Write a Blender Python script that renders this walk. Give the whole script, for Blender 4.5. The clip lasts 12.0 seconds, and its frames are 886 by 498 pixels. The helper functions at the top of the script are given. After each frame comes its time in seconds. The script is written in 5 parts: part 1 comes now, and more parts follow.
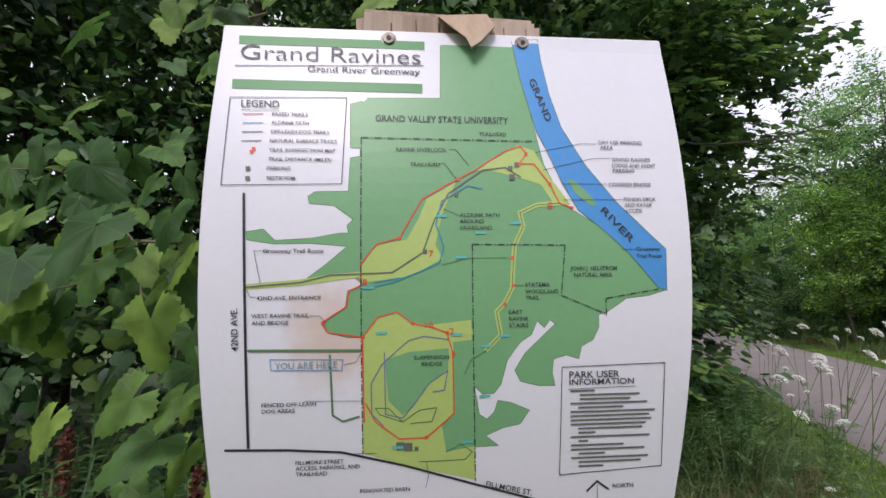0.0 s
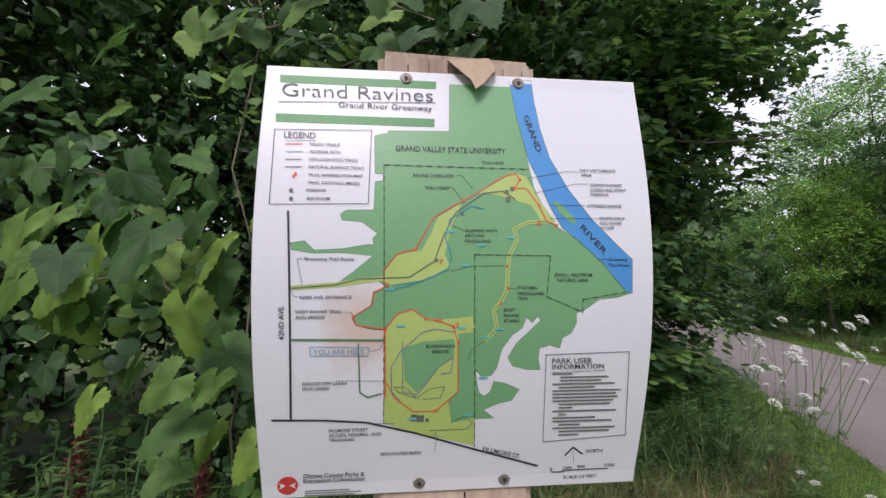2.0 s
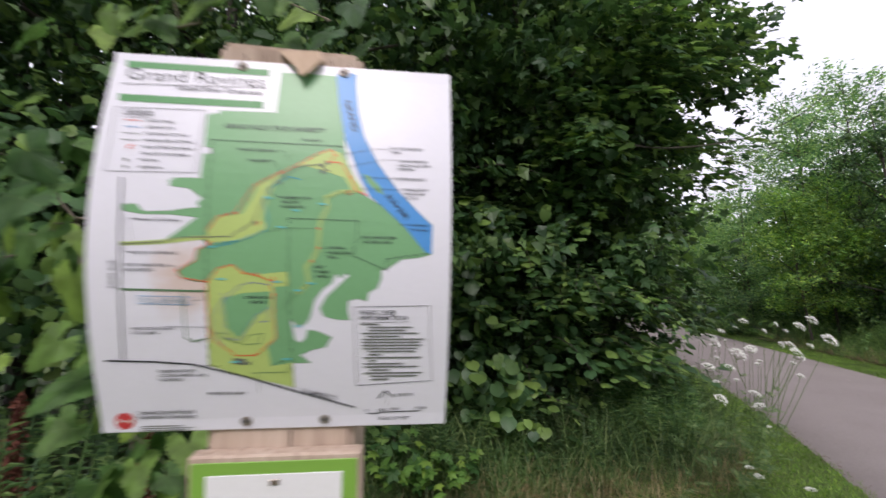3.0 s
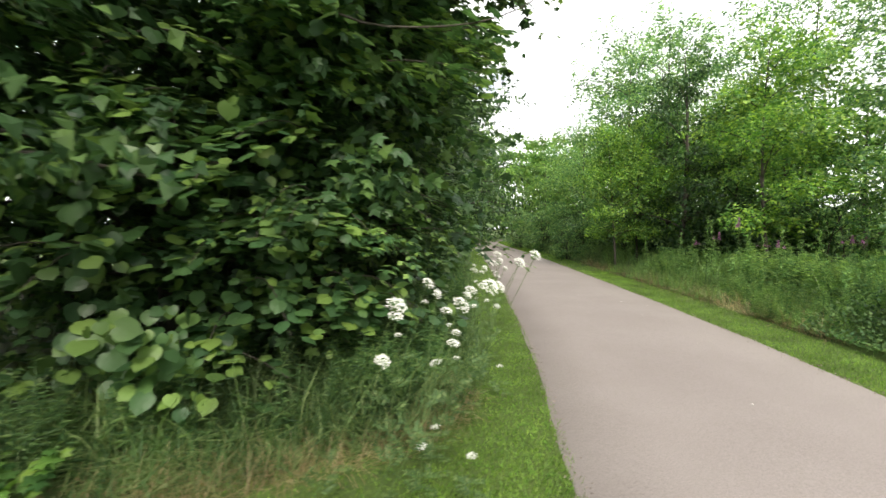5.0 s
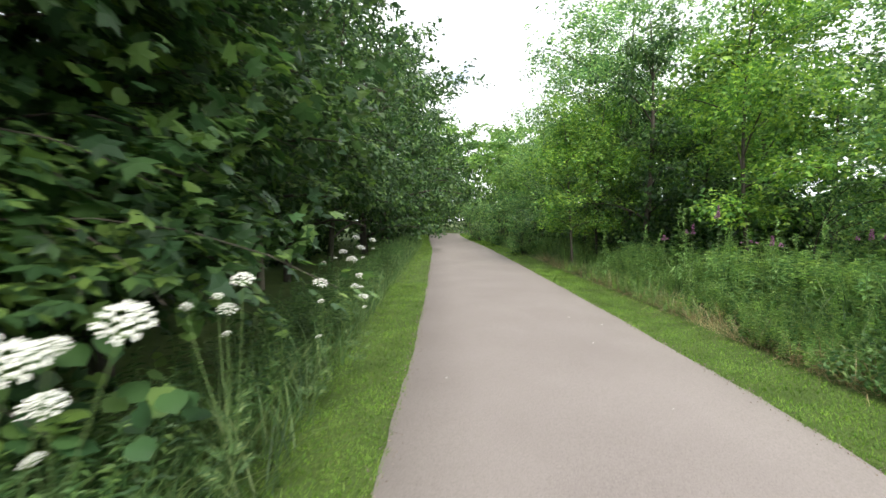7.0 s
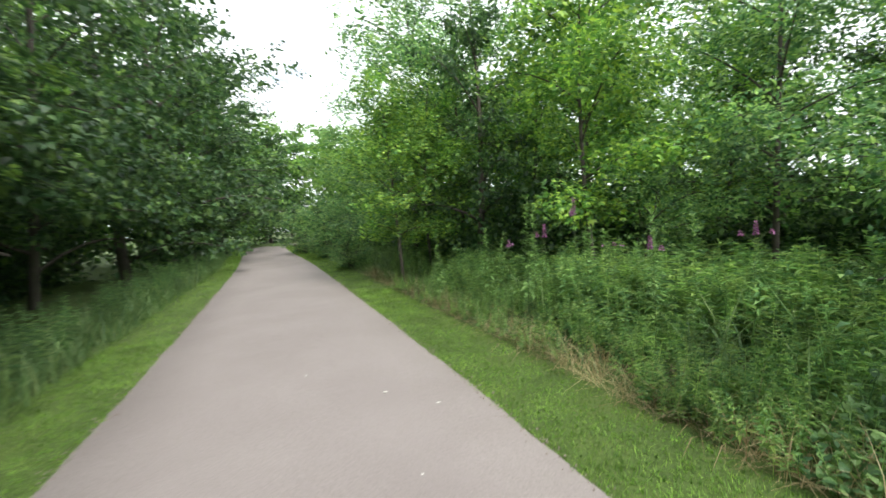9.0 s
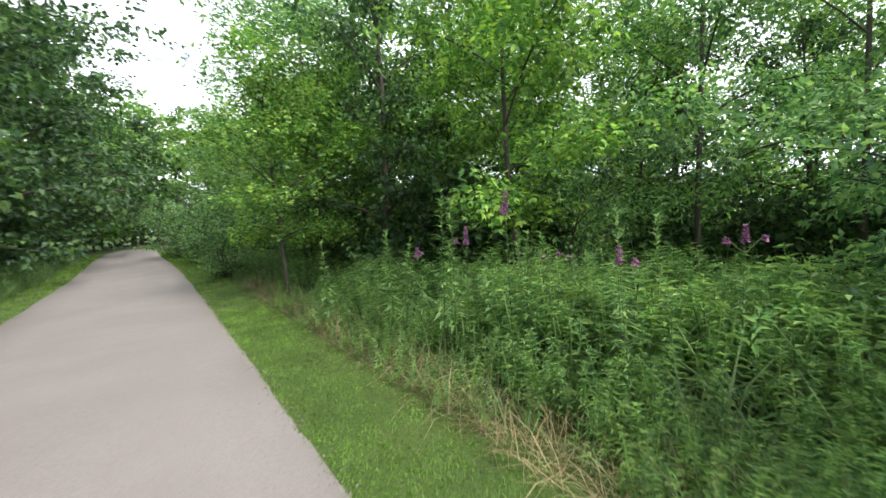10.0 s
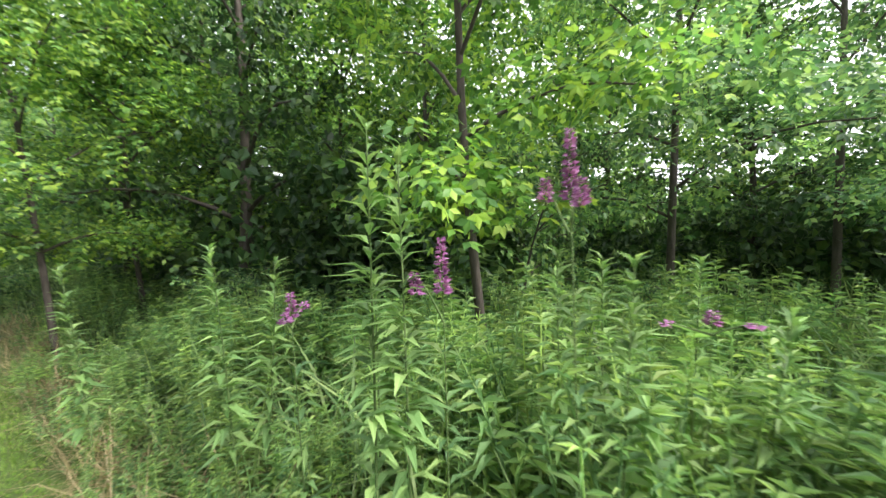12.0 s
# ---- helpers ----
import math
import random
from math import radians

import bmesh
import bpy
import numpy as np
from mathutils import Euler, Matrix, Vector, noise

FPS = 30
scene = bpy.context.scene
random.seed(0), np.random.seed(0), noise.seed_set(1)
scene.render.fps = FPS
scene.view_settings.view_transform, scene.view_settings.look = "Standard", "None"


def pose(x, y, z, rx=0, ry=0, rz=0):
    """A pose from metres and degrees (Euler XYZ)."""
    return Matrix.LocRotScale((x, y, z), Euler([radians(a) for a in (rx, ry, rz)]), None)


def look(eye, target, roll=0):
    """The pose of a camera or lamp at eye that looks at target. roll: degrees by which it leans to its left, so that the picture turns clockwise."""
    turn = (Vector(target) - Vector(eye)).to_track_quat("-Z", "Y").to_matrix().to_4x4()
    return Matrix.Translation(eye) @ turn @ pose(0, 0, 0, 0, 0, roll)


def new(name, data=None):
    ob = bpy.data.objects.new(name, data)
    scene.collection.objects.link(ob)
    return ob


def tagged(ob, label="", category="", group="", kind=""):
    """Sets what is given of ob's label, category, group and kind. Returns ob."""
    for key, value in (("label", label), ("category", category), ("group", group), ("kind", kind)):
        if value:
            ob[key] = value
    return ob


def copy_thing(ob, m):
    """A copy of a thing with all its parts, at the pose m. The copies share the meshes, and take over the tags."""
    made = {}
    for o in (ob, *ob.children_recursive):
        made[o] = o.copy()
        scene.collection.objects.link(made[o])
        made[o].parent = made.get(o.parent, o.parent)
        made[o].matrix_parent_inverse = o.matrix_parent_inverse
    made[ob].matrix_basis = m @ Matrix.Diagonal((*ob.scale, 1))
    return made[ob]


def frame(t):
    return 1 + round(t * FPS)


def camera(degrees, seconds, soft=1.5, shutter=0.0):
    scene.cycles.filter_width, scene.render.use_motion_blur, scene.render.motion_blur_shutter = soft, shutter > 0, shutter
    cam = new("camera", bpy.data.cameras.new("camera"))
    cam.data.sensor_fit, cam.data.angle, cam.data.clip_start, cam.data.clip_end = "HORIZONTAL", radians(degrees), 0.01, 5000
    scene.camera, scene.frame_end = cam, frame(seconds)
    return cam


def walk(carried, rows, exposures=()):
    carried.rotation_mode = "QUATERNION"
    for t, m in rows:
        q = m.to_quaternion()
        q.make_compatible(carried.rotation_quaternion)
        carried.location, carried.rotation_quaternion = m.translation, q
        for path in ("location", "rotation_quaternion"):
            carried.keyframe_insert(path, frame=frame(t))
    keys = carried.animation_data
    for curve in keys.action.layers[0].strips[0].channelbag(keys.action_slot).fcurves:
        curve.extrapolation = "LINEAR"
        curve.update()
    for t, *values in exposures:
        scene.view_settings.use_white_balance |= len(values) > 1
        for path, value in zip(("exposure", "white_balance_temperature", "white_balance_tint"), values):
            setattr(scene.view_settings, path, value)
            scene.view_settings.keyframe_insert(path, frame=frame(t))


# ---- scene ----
# A paved greenway through young woodland: a trail map on a post, then the path, then the meadow beside it.
cam = camera(95.0, 12.0, soft=1.5, shutter=0.4)

# ---- camera ----
CAMERA_ROWS = [
    (0.0, pose(-1.063, -0.775, 1.539, 98.35, 1.60, 17.34)),
    (0.5, pose(-1.057, -0.796, 1.543, 97.91, 1.38, 17.07)),
    (1.0, pose(-1.059, -0.817, 1.550, 97.22, 1.28, 16.51)),
    (1.5, pose(-1.056, -0.856, 1.554, 96.75, 1.16, 16.59)),
    (2.0, pose(-1.054, -0.862, 1.549, 96.89, 1.08, 16.22)),
    (2.5, pose(-1.005, -0.900, 1.510, 98.00, 0.90, 16.10)),
    (2.7, pose(-0.939, -0.939, 1.483, 98.43, 0.63, 16.49)),
    (3.5, pose(-0.58, -0.52, 1.495, 94.0, 0.2, 9.2)),
    (4.3, pose(-0.083, 0.010, 1.513, 88.57, -0.57, 1.28)),
    (4.5, pose(0.089, 0.065, 1.513, 87.87, -0.39, 0.49)),
    (5.0, pose(0.557, 0.303, 1.513, 87.13, 0.30, -0.90)),
    (5.5, pose(1.053, 0.713, 1.499, 86.45, 0.28, -1.38)),
    (6.0, pose(1.385, 1.269, 1.476, 85.81, -0.25, -1.89)),
    (6.5, pose(1.625, 1.896, 1.500, 85.80, -0.18, -2.56)),
    (7.5, pose(2.074, 3.098, 1.506, 86.13, 1.13, -8.25)),
    (8.3, pose(2.500, 4.072, 1.511, 86.59, 2.60, -15.38)),
    (8.5, pose(2.674, 4.310, 1.512, 86.55, 2.85, -18.74)),
    (9.0, pose(3.176, 4.962, 1.500, 86.25, 2.96, -27.11)),
    (9.5, pose(3.657, 5.579, 1.499, 85.92, 2.47, -34.89)),
    (10.0, pose(4.103, 6.209, 1.501, 85.59, 2.55, -39.81)),
    (10.5, pose(4.516, 6.790, 1.500, 85.70, 2.34, -44.44)),
    (11.0, pose(4.913, 7.341, 1.512, 86.39, 2.32, -49.16)),
    (11.5, pose(5.280, 7.788, 1.510, 86.58, 2.34, -52.28)),
    (12.0, pose(5.602, 8.207, 1.474, 85.70, 1.75, -55.61)),
]
walk(cam, CAMERA_ROWS, [(0.0, -0.55, 6150, 24), (2.7, -0.52, 6200, 25), (4.3, 0.32, 6950, 13), (6.5, 0.40, 6650, 9), (9.0, 0.42, 6400, 9), (10.5, 0.55, 6300, 11), (12.0, 1.12, 6450, 17)])

# ---- world and sun: bright, mostly overcast summer sky ----
SUN_ELEVATION, SUN_AZIMUTH = radians(42), radians(172.6)
world = bpy.data.worlds.new("overcast_sky")
scene.world = world
world.use_nodes = True
wn, wl = world.node_tree.nodes, world.node_tree.links
background = wn["Background"]
sky = wn.new("ShaderNodeTexSky")
sky.sky_type, sky.sun_disc = "NISHITA", False
sky.sun_elevation, sky.sun_rotation = SUN_ELEVATION, SUN_AZIMUTH
wcoord = wn.new("ShaderNodeTexCoord")
wscale = wn.new("ShaderNodeMapping")
wscale.inputs["Scale"].default_value = (1.0, 1.0, 2.4)
cloud = wn.new("ShaderNodeTexNoise")
cloud.inputs["Scale"].default_value, cloud.inputs["Detail"].default_value = 3.2, 8.0
cloud_ramp = wn.new("ShaderNodeValToRGB")
cloud_ramp.color_ramp.elements[0].position, cloud_ramp.color_ramp.elements[1].position = 0.30, 0.40
cloud_mix = wn.new("ShaderNodeMix")
cloud_mix.data_type = "RGBA"
wl.new(wcoord.outputs["Generated"], wscale.inputs["Vector"])
wl.new(wscale.outputs["Vector"], cloud.inputs["Vector"])
wl.new(cloud.outputs["Fac"], cloud_ramp.inputs["Fac"])
wl.new(cloud_ramp.outputs["Color"], cloud_mix.inputs[0])
wl.new(sky.outputs["Color"], cloud_mix.inputs[6])
cloud_mix.inputs[7].default_value = (13.0, 13.4, 14.0, 1)
wl.new(cloud_mix.outputs[2], background.inputs["Color"])
background.inputs["Strength"].default_value = 0.12

sun_data = bpy.data.lights.new("sun", "SUN")
sun_data.energy, sun_data.angle, sun_data.color = 3.0, radians(16), (1.0, 0.95, 0.86)
sun = new("sun", sun_data)
sun.matrix_world = look((2, -11, 22), (2 - 0.10 * 6, -11 + 0.74 * 6, 22 - 0.67 * 6))

# ---- materials ----
def nodes_of(name):
    m = bpy.data.materials.new(name)
    m.use_nodes = True
    return m, m.node_tree.nodes, m.node_tree.links, m.node_tree.nodes["Principled BSDF"]


def ramp(n, stops):
    r = n.new("ShaderNodeValToRGB")
    while len(r.color_ramp.elements) < len(stops):
        r.color_ramp.elements.new(0.5)
    for e, (p, c) in zip(r.color_ramp.elements, stops):
        e.position, e.color = p, (*c, 1)
    return r


def leaf_material(name, dark, mid, light, rough=0.45, glow=0.3, patch=1.3):
    """Leaf tissue: every leaf its own tone, patches of lighter growth, light passing through the blade."""
    m, n, l, b = nodes_of(name)
    geo, co = n.new("ShaderNodeNewGeometry"), n.new("ShaderNodeTexCoord")
    tone = ramp(n, [(0.0, dark), (0.55, mid), (1.0, light)])
    l.new(geo.outputs["Random Per Island"], tone.inputs["Fac"])
    big = n.new("ShaderNodeTexNoise")
    big.inputs["Scale"].default_value, big.inputs["Detail"].default_value = patch, 2
    l.new(co.outputs["Object"], big.inputs["Vector"])
    hue = n.new("ShaderNodeHueSaturation")
    vary = n.new("ShaderNodeMapRange")
    vary.inputs["From Min"].default_value, vary.inputs["From Max"].default_value = 0.3, 0.7
    vary.inputs["To Min"].default_value, vary.inputs["To Max"].default_value = 0.52, 1.48
    l.new(big.outputs["Fac"], vary.inputs["Value"])
    l.new(vary.outputs["Result"], hue.inputs["Value"])
    l.new(tone.outputs["Color"], hue.inputs["Color"])
    fine = n.new("ShaderNodeTexNoise")
    fine.inputs["Scale"].default_value, fine.inputs["Detail"].default_value = 60, 2
    l.new(co.outputs["Object"], fine.inputs["Vector"])
    bump = n.new("ShaderNodeBump")
    bump.inputs["Strength"].default_value, bump.inputs["Distance"].default_value = 0.25, 0.01
    l.new(fine.outputs["Fac"], bump.inputs["Height"])
    l.new(hue.outputs["Color"], b.inputs["Base Color"])
    l.new(bump.outputs["Normal"], b.inputs["Normal"])
    b.inputs["Roughness"].default_value = rough
    b.inputs["Specular IOR Level"].default_value = 0.35
    tr, mix = n.new("ShaderNodeBsdfTranslucent"), n.new("ShaderNodeMixShader")
    warm = n.new("ShaderNodeMix")
    warm.data_type, warm.blend_type = "RGBA", "MULTIPLY"
    warm.inputs[0].default_value = 1.0
    warm.inputs[7].default_value = (1.28, 1.34, 0.92, 1)
    l.new(hue.outputs["Color"], warm.inputs[6])
    l.new(warm.outputs[2], tr.inputs["Color"])
    mix.inputs[0].default_value = glow
    l.new(b.outputs[0], mix.inputs[1])
    l.new(tr.outputs[0], mix.inputs[2])
    l.new(mix.outputs[0], n["Material Output"].inputs["Surface"])
    return m


def object_leaf(name, dark, mid, light):
    """Leaf tissue for leaves that are objects of their own, with pale veins."""
    m = leaf_material(name, dark, mid, light, 0.42, 0.38, 1.1)
    n, l = m.node_tree.nodes, m.node_tree.links
    info = n.new("ShaderNodeObjectInfo")
    tone = next(x for x in n if x.type == "VALTORGB")
    l.new(info.outputs["Random"], tone.inputs["Fac"])
    co, parts = n.new("ShaderNodeTexCoord"), n.new("ShaderNodeSeparateXYZ")
    l.new(co.outputs["Object"], parts.inputs[0])

    def step(kind, a, b=None, value=None):
        x = n.new("ShaderNodeMath")
        x.operation = kind
        l.new(a, x.inputs[0])
        if b is not None:
            l.new(b, x.inputs[1])
        if value is not None:
            x.inputs[1].default_value = value
        return x.outputs[0]

    up = step("ADD", parts.outputs["Y"], value=-0.05)
    angle = step("ARCTAN2", parts.outputs["X"], up)
    gap = step("PINGPONG", angle, value=0.36)
    far = step("SQRT", step("ADD", step("MULTIPLY", parts.outputs["X"], parts.outputs["X"]), step("MULTIPLY", up, up)))
    vein = ramp(n, [(0.008, (1, 1, 1)), (0.022, (0, 0, 0))])
    l.new(step("MULTIPLY", gap, far), vein.inputs["Fac"])
    hue = next(x for x in n if x.type == "HUE_SAT")
    mix = n.new("ShaderNodeMix")
    mix.data_type = "RGBA"
    l.new(step("MULTIPLY", vein.outputs["Color"], value=0.14), mix.inputs[0])
    for link in list(hue.outputs["Color"].links):
        l.new(mix.outputs[2], link.to_socket)
    l.new(hue.outputs["Color"], mix.inputs[6])
    mix.inputs[7].default_value = (0.26, 0.36, 0.13, 1)
    return m


def mottled(name, stops, scale, rough=0.85, bump=0.4, fine=40.0, distance=0.01, stretch=(1, 1, 1), metal=0.0):
    """A rough natural surface: broad stains and fine grain, in colour and in relief."""
    m, n, l, b = nodes_of(name)
    co, mp = n.new("ShaderNodeTexCoord"), n.new("ShaderNodeMapping")
    mp.inputs["Scale"].default_value = stretch
    l.new(co.outputs["Object"], mp.inputs["Vector"])
    one, two = n.new("ShaderNodeTexNoise"), n.new("ShaderNodeTexNoise")
    one.inputs["Scale"].default_value, one.inputs["Detail"].default_value = scale, 5
    two.inputs["Scale"].default_value, two.inputs["Detail"].default_value = fine, 4
    add = n.new("ShaderNodeMix")
    add.inputs[0].default_value = 0.5
    l.new(one.outputs["Fac"], add.inputs[2])
    l.new(two.outputs["Fac"], add.inputs[3])
    for x in (one, two):
        l.new(mp.outputs["Vector"], x.inputs["Vector"])
    r = ramp(n, stops)
    l.new(add.outputs[0], r.inputs["Fac"])
    l.new(r.outputs["Color"], b.inputs["Base Color"])
    bp = n.new("ShaderNodeBump")
    bp.inputs["Strength"].default_value, bp.inputs["Distance"].default_value = bump, distance
    l.new(two.outputs["Fac"], bp.inputs["Height"])
    l.new(bp.outputs["Normal"], b.inputs["Normal"])
    b.inputs["Roughness"].default_value, b.inputs["Metallic"].default_value = rough, metal
    return m


def paint(name, colour, rough=0.45, dirt=0.06):
    """Printed or painted film with faint grime."""
    c = Vector(colour)
    return mottled(name, [(0.3, tuple(c * (1 - dirt))), (0.7, tuple(c))], 9, rough, 0.05, 160, 0.001)


M_GRAPE = leaf_material("grape_leaf", (0.038, 0.092, 0.038), (0.080, 0.165, 0.056), (0.215, 0.335, 0.080), 0.42, 0.38)
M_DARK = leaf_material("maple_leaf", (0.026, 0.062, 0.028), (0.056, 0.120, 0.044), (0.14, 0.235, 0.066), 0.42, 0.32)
M_ASH = leaf_material("ash_leaf", (0.050, 0.125, 0.062), (0.155, 0.310, 0.120), (0.39, 0.56, 0.19), 0.45, 0.46, 0.55)
M_FAR = leaf_material("far_leaf", (0.075, 0.160, 0.050), (0.15, 0.285, 0.075), (0.27, 0.42, 0.10), 0.5, 0.42, 0.4)
M_WEED = leaf_material("weed_leaf", (0.100, 0.205, 0.090), (0.20, 0.35, 0.135), (0.36, 0.50, 0.185), 0.5, 0.44)
# M_WEED at about half brightness: shade at the wood's foot put into the colour
M_FOOT_WEED = leaf_material("foot_weed_leaf_shaded", (0.050, 0.112, 0.046), (0.105, 0.200, 0.070), (0.20, 0.31, 0.105), 0.5, 0.38)
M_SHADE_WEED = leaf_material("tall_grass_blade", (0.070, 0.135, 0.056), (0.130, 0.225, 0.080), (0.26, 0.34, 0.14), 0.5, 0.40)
M_TURF = leaf_material("turf_blade", (0.10, 0.19, 0.034), (0.155, 0.28, 0.046), (0.27, 0.40, 0.075), 0.5, 0.4, 2.2)
M_STRAW = leaf_material("dry_straw", (0.22, 0.165, 0.085), (0.33, 0.26, 0.14), (0.44, 0.37, 0.22), 0.6, 0.25)
M_STEM = mottled("green_stem", [(0.3, (0.07, 0.13, 0.04)), (0.7, (0.13, 0.20, 0.06))], 20)
M_BARK = mottled("bark", [(0.25, (0.035, 0.030, 0.026)), (0.55, (0.075, 0.064, 0.053)), (0.8, (0.135, 0.120, 0.102))], 5, 0.9, 0.8, 30, 0.02, (1, 1, 0.25))
M_PALE_BARK = mottled("pale_bark", [(0.25, (0.12, 0.10, 0.08)), (0.6, (0.25, 0.21, 0.16)), (0.8, (0.36, 0.31, 0.25))], 5, 0.9, 0.7, 30, 0.02, (1, 1, 0.25))
M_LIME = leaf_material("lime_leaf", (0.055, 0.140, 0.042), (0.155, 0.315, 0.070), (0.39, 0.55, 0.09), 0.45, 0.42, 0.9)
M_SOIL = mottled("grassy_soil", [(0.25, (0.035, 0.055, 0.012)), (0.5, (0.065, 0.11, 0.018)), (0.75, (0.12, 0.15, 0.035))], 1.6, 0.95, 0.8, 26, 0.03)
M_PETAL = mottled("white_floret", [(0.3, (0.74, 0.76, 0.68)), (0.7, (0.84, 0.85, 0.80))], 30, 0.7, 0.2, 200, 0.002)


def path_material():
    """Worn, pinkish pale asphalt: packed fine stones, darker wheel-worn drifts, hairline pits."""
    m, n, l, b = nodes_of("worn_asphalt")
    co = n.new("ShaderNodeTexCoord")
    big, grit, stone = n.new("ShaderNodeTexNoise"), n.new("ShaderNodeTexNoise"), n.new("ShaderNodeTexVoronoi")
    big.inputs["Scale"].default_value, big.inputs["Detail"].default_value = 0.8, 5
    grit.inputs["Scale"].default_value, grit.inputs["Detail"].default_value = 90, 4
    stone.inputs["Scale"].default_value = 160
    for x in (big, grit, stone):
        l.new(co.outputs["Object"], x.inputs["Vector"])
    base = ramp(n, [(0.3, (0.245, 0.214, 0.205)), (0.7, (0.282, 0.249, 0.239))])
    l.new(big.outputs["Fac"], base.inputs["Fac"])
    speck = ramp(n, [(0.3, (0.86, 0.855, 0.85)), (0.5, (1.0, 1.0, 1.0)), (0.7, (1.1, 1.095, 1.085))])
    l.new(grit.outputs["Fac"], speck.inputs["Fac"])
    stones = ramp(n, [(0.0, (0.86, 0.86, 0.86)), (0.6, (1.06, 1.05, 1.04))])
    l.new(stone.outputs["Color"], stones.inputs["Fac"])
    one, two = n.new("ShaderNodeMix"), n.new("ShaderNodeMix")
    for x in (one, two):
        x.data_type, x.blend_type = "RGBA", "MULTIPLY"
        x.inputs[0].default_value = 1.0
    l.new(base.outputs["Color"], one.inputs[6])
    l.new(speck.outputs["Color"], one.inputs[7])
    l.new(one.outputs[2], two.inputs[6])
    l.new(stones.outputs["Color"], two.inputs[7])
    l.new(two.outputs[2], b.inputs["Base Color"])
    bump = n.new("ShaderNodeBump")
    bump.inputs["Strength"].default_value, bump.inputs["Distance"].default_value = 0.35, 0.004
    l.new(stone.outputs["Distance"], bump.inputs["Height"])
    l.new(bump.outputs["Normal"], b.inputs["Normal"])
    b.inputs["Roughness"].default_value = 0.88
    return m


M_PATH = path_material()

# ---- mesh tools ----
rng = np.random.default_rng(7)


def tri_mesh(name, v, f, material, smooth=False):
    """A mesh from arrays of corners and equal-sided faces."""
    v, f = np.asarray(v, dtype=np.float32), np.asarray(f, dtype=np.int32)
    me = bpy.data.meshes.new(name)
    k = f.shape[1]
    me.vertices.add(len(v))
    me.vertices.foreach_set("co", v.ravel())
    me.loops.add(f.size)
    me.loops.foreach_set("vertex_index", f.ravel())
    me.polygons.add(len(f))
    me.polygons.foreach_set("loop_start", np.arange(0, f.size, k, dtype=np.int32))
    me.polygons.foreach_set("use_smooth", np.full(len(f), smooth))
    me.update(calc_edges=True)
    me.materials.append(material)
    return me


def under(ob, parent):
    ob.parent = parent
    return ob


def part(name, bm, material, parent, label=""):
    """One mesh object from a bmesh, under a thing or a part."""
    me = bpy.data.meshes.new(name)
    bm.to_mesh(me)
    bm.free()
    me.materials.append(material)
    return tagged(under(new(name, me), parent), label)


def empty(name, m, label, category, group="", kind=""):
    ob = new(name)
    ob.empty_display_size = 0.2
    ob.matrix_basis = m
    return tagged(ob, label, category, group, kind)


def unit(a):
    return a / np.maximum(np.linalg.norm(a, axis=-1, keepdims=True), 1e-9)


def frames_of(along, normal):
    """Turns whose y runs along a leaf and whose z is its upper face."""
    y = unit(along)
    x = unit(np.cross(y, normal))
    return np.stack([x, y, np.cross(x, y)], axis=-1)


def stamp(shape, at, turn, size):
    """Copies of a small shape, as one soup of triangles."""
    tv, tf = shape
    n = len(at)
    v = np.einsum("nij,kj->nki", turn, tv) * np.asarray(size).reshape(-1, 1, 1) + np.asarray(at)[:, None, :]
    f = tf[None] + (np.arange(n) * len(tv))[:, None, None]
    return v.reshape(-1, 3), f.reshape(-1, tf.shape[1])


def soup(*pieces):
    vs, fs, o = [], [], 0
    for v, f in pieces:
        vs.append(v)
        fs.append(f + o)
        o += len(v)
    return np.concatenate(vs), np.concatenate(fs)


def tube(points, radii, sides=7):
    """A tapering round stem through points, as triangles."""
    p, r = np.asarray(points, float), np.asarray(radii, float)
    d = unit(np.gradient(p, axis=0))
    ref = np.where(np.abs(d[:, 2:3]) > 0.9, [[1.0, 0, 0]], [[0, 0, 1.0]])
    a = unit(np.cross(d, ref))
    b = np.cross(d, a)
    t = np.linspace(0, 2 * np.pi, sides, endpoint=False)
    ring = p[:, None] + r[:, None, None] * (np.cos(t)[None, :, None] * a[:, None] + np.sin(t)[None, :, None] * b[:, None])
    v = ring.reshape(-1, 3)
    f = []
    for i in range(len(p) - 1):
        for j in range(sides):
            q, w = i * sides + j, i * sides + (j + 1) % sides
            f += [(q, w, w + sides), (q, w + sides, q + sides)]
    return v, np.array(f)


# ---- leaf shapes: y along the blade, one unit long, z up ----
def fan(outline, heart, cup):
    outline = [(x * (1.05 if i % 2 else 0.95), y) for i, (x, y) in enumerate(outline)]
    v = np.array([(0.0, heart, 0.0)] + [(x, y, -cup * (x * x + (y - heart) ** 2)) for x, y in outline])
    n = len(outline)
    return v, np.array([(0, 1 + i, 1 + (i + 1) % n) for i in range(n)])


def grape_leaf():
    half = [(0.0, 0.06), (0.12, -0.06), (0.30, -0.07), (0.38, 0.06), (0.50, 0.12), (0.52, 0.28), (0.55, 0.42), (0.46, 0.54), (0.40, 0.70), (0.25, 0.78), (0.12, 0.90)]
    return fan(half + [(0.0, 1.0)] + [(-x, y) for x, y in half[:0:-1]], 0.34, 0.30)


def lobed_leaf():
    return fan([(0.0, 0.02), (0.42, 0.10), (0.30, 0.32), (0.54, 0.62), (0.22, 0.62), (0.0, 1.0), (-0.22, 0.62), (-0.52, 0.60), (-0.30, 0.32), (-0.42, 0.08)], 0.36, 0.34)


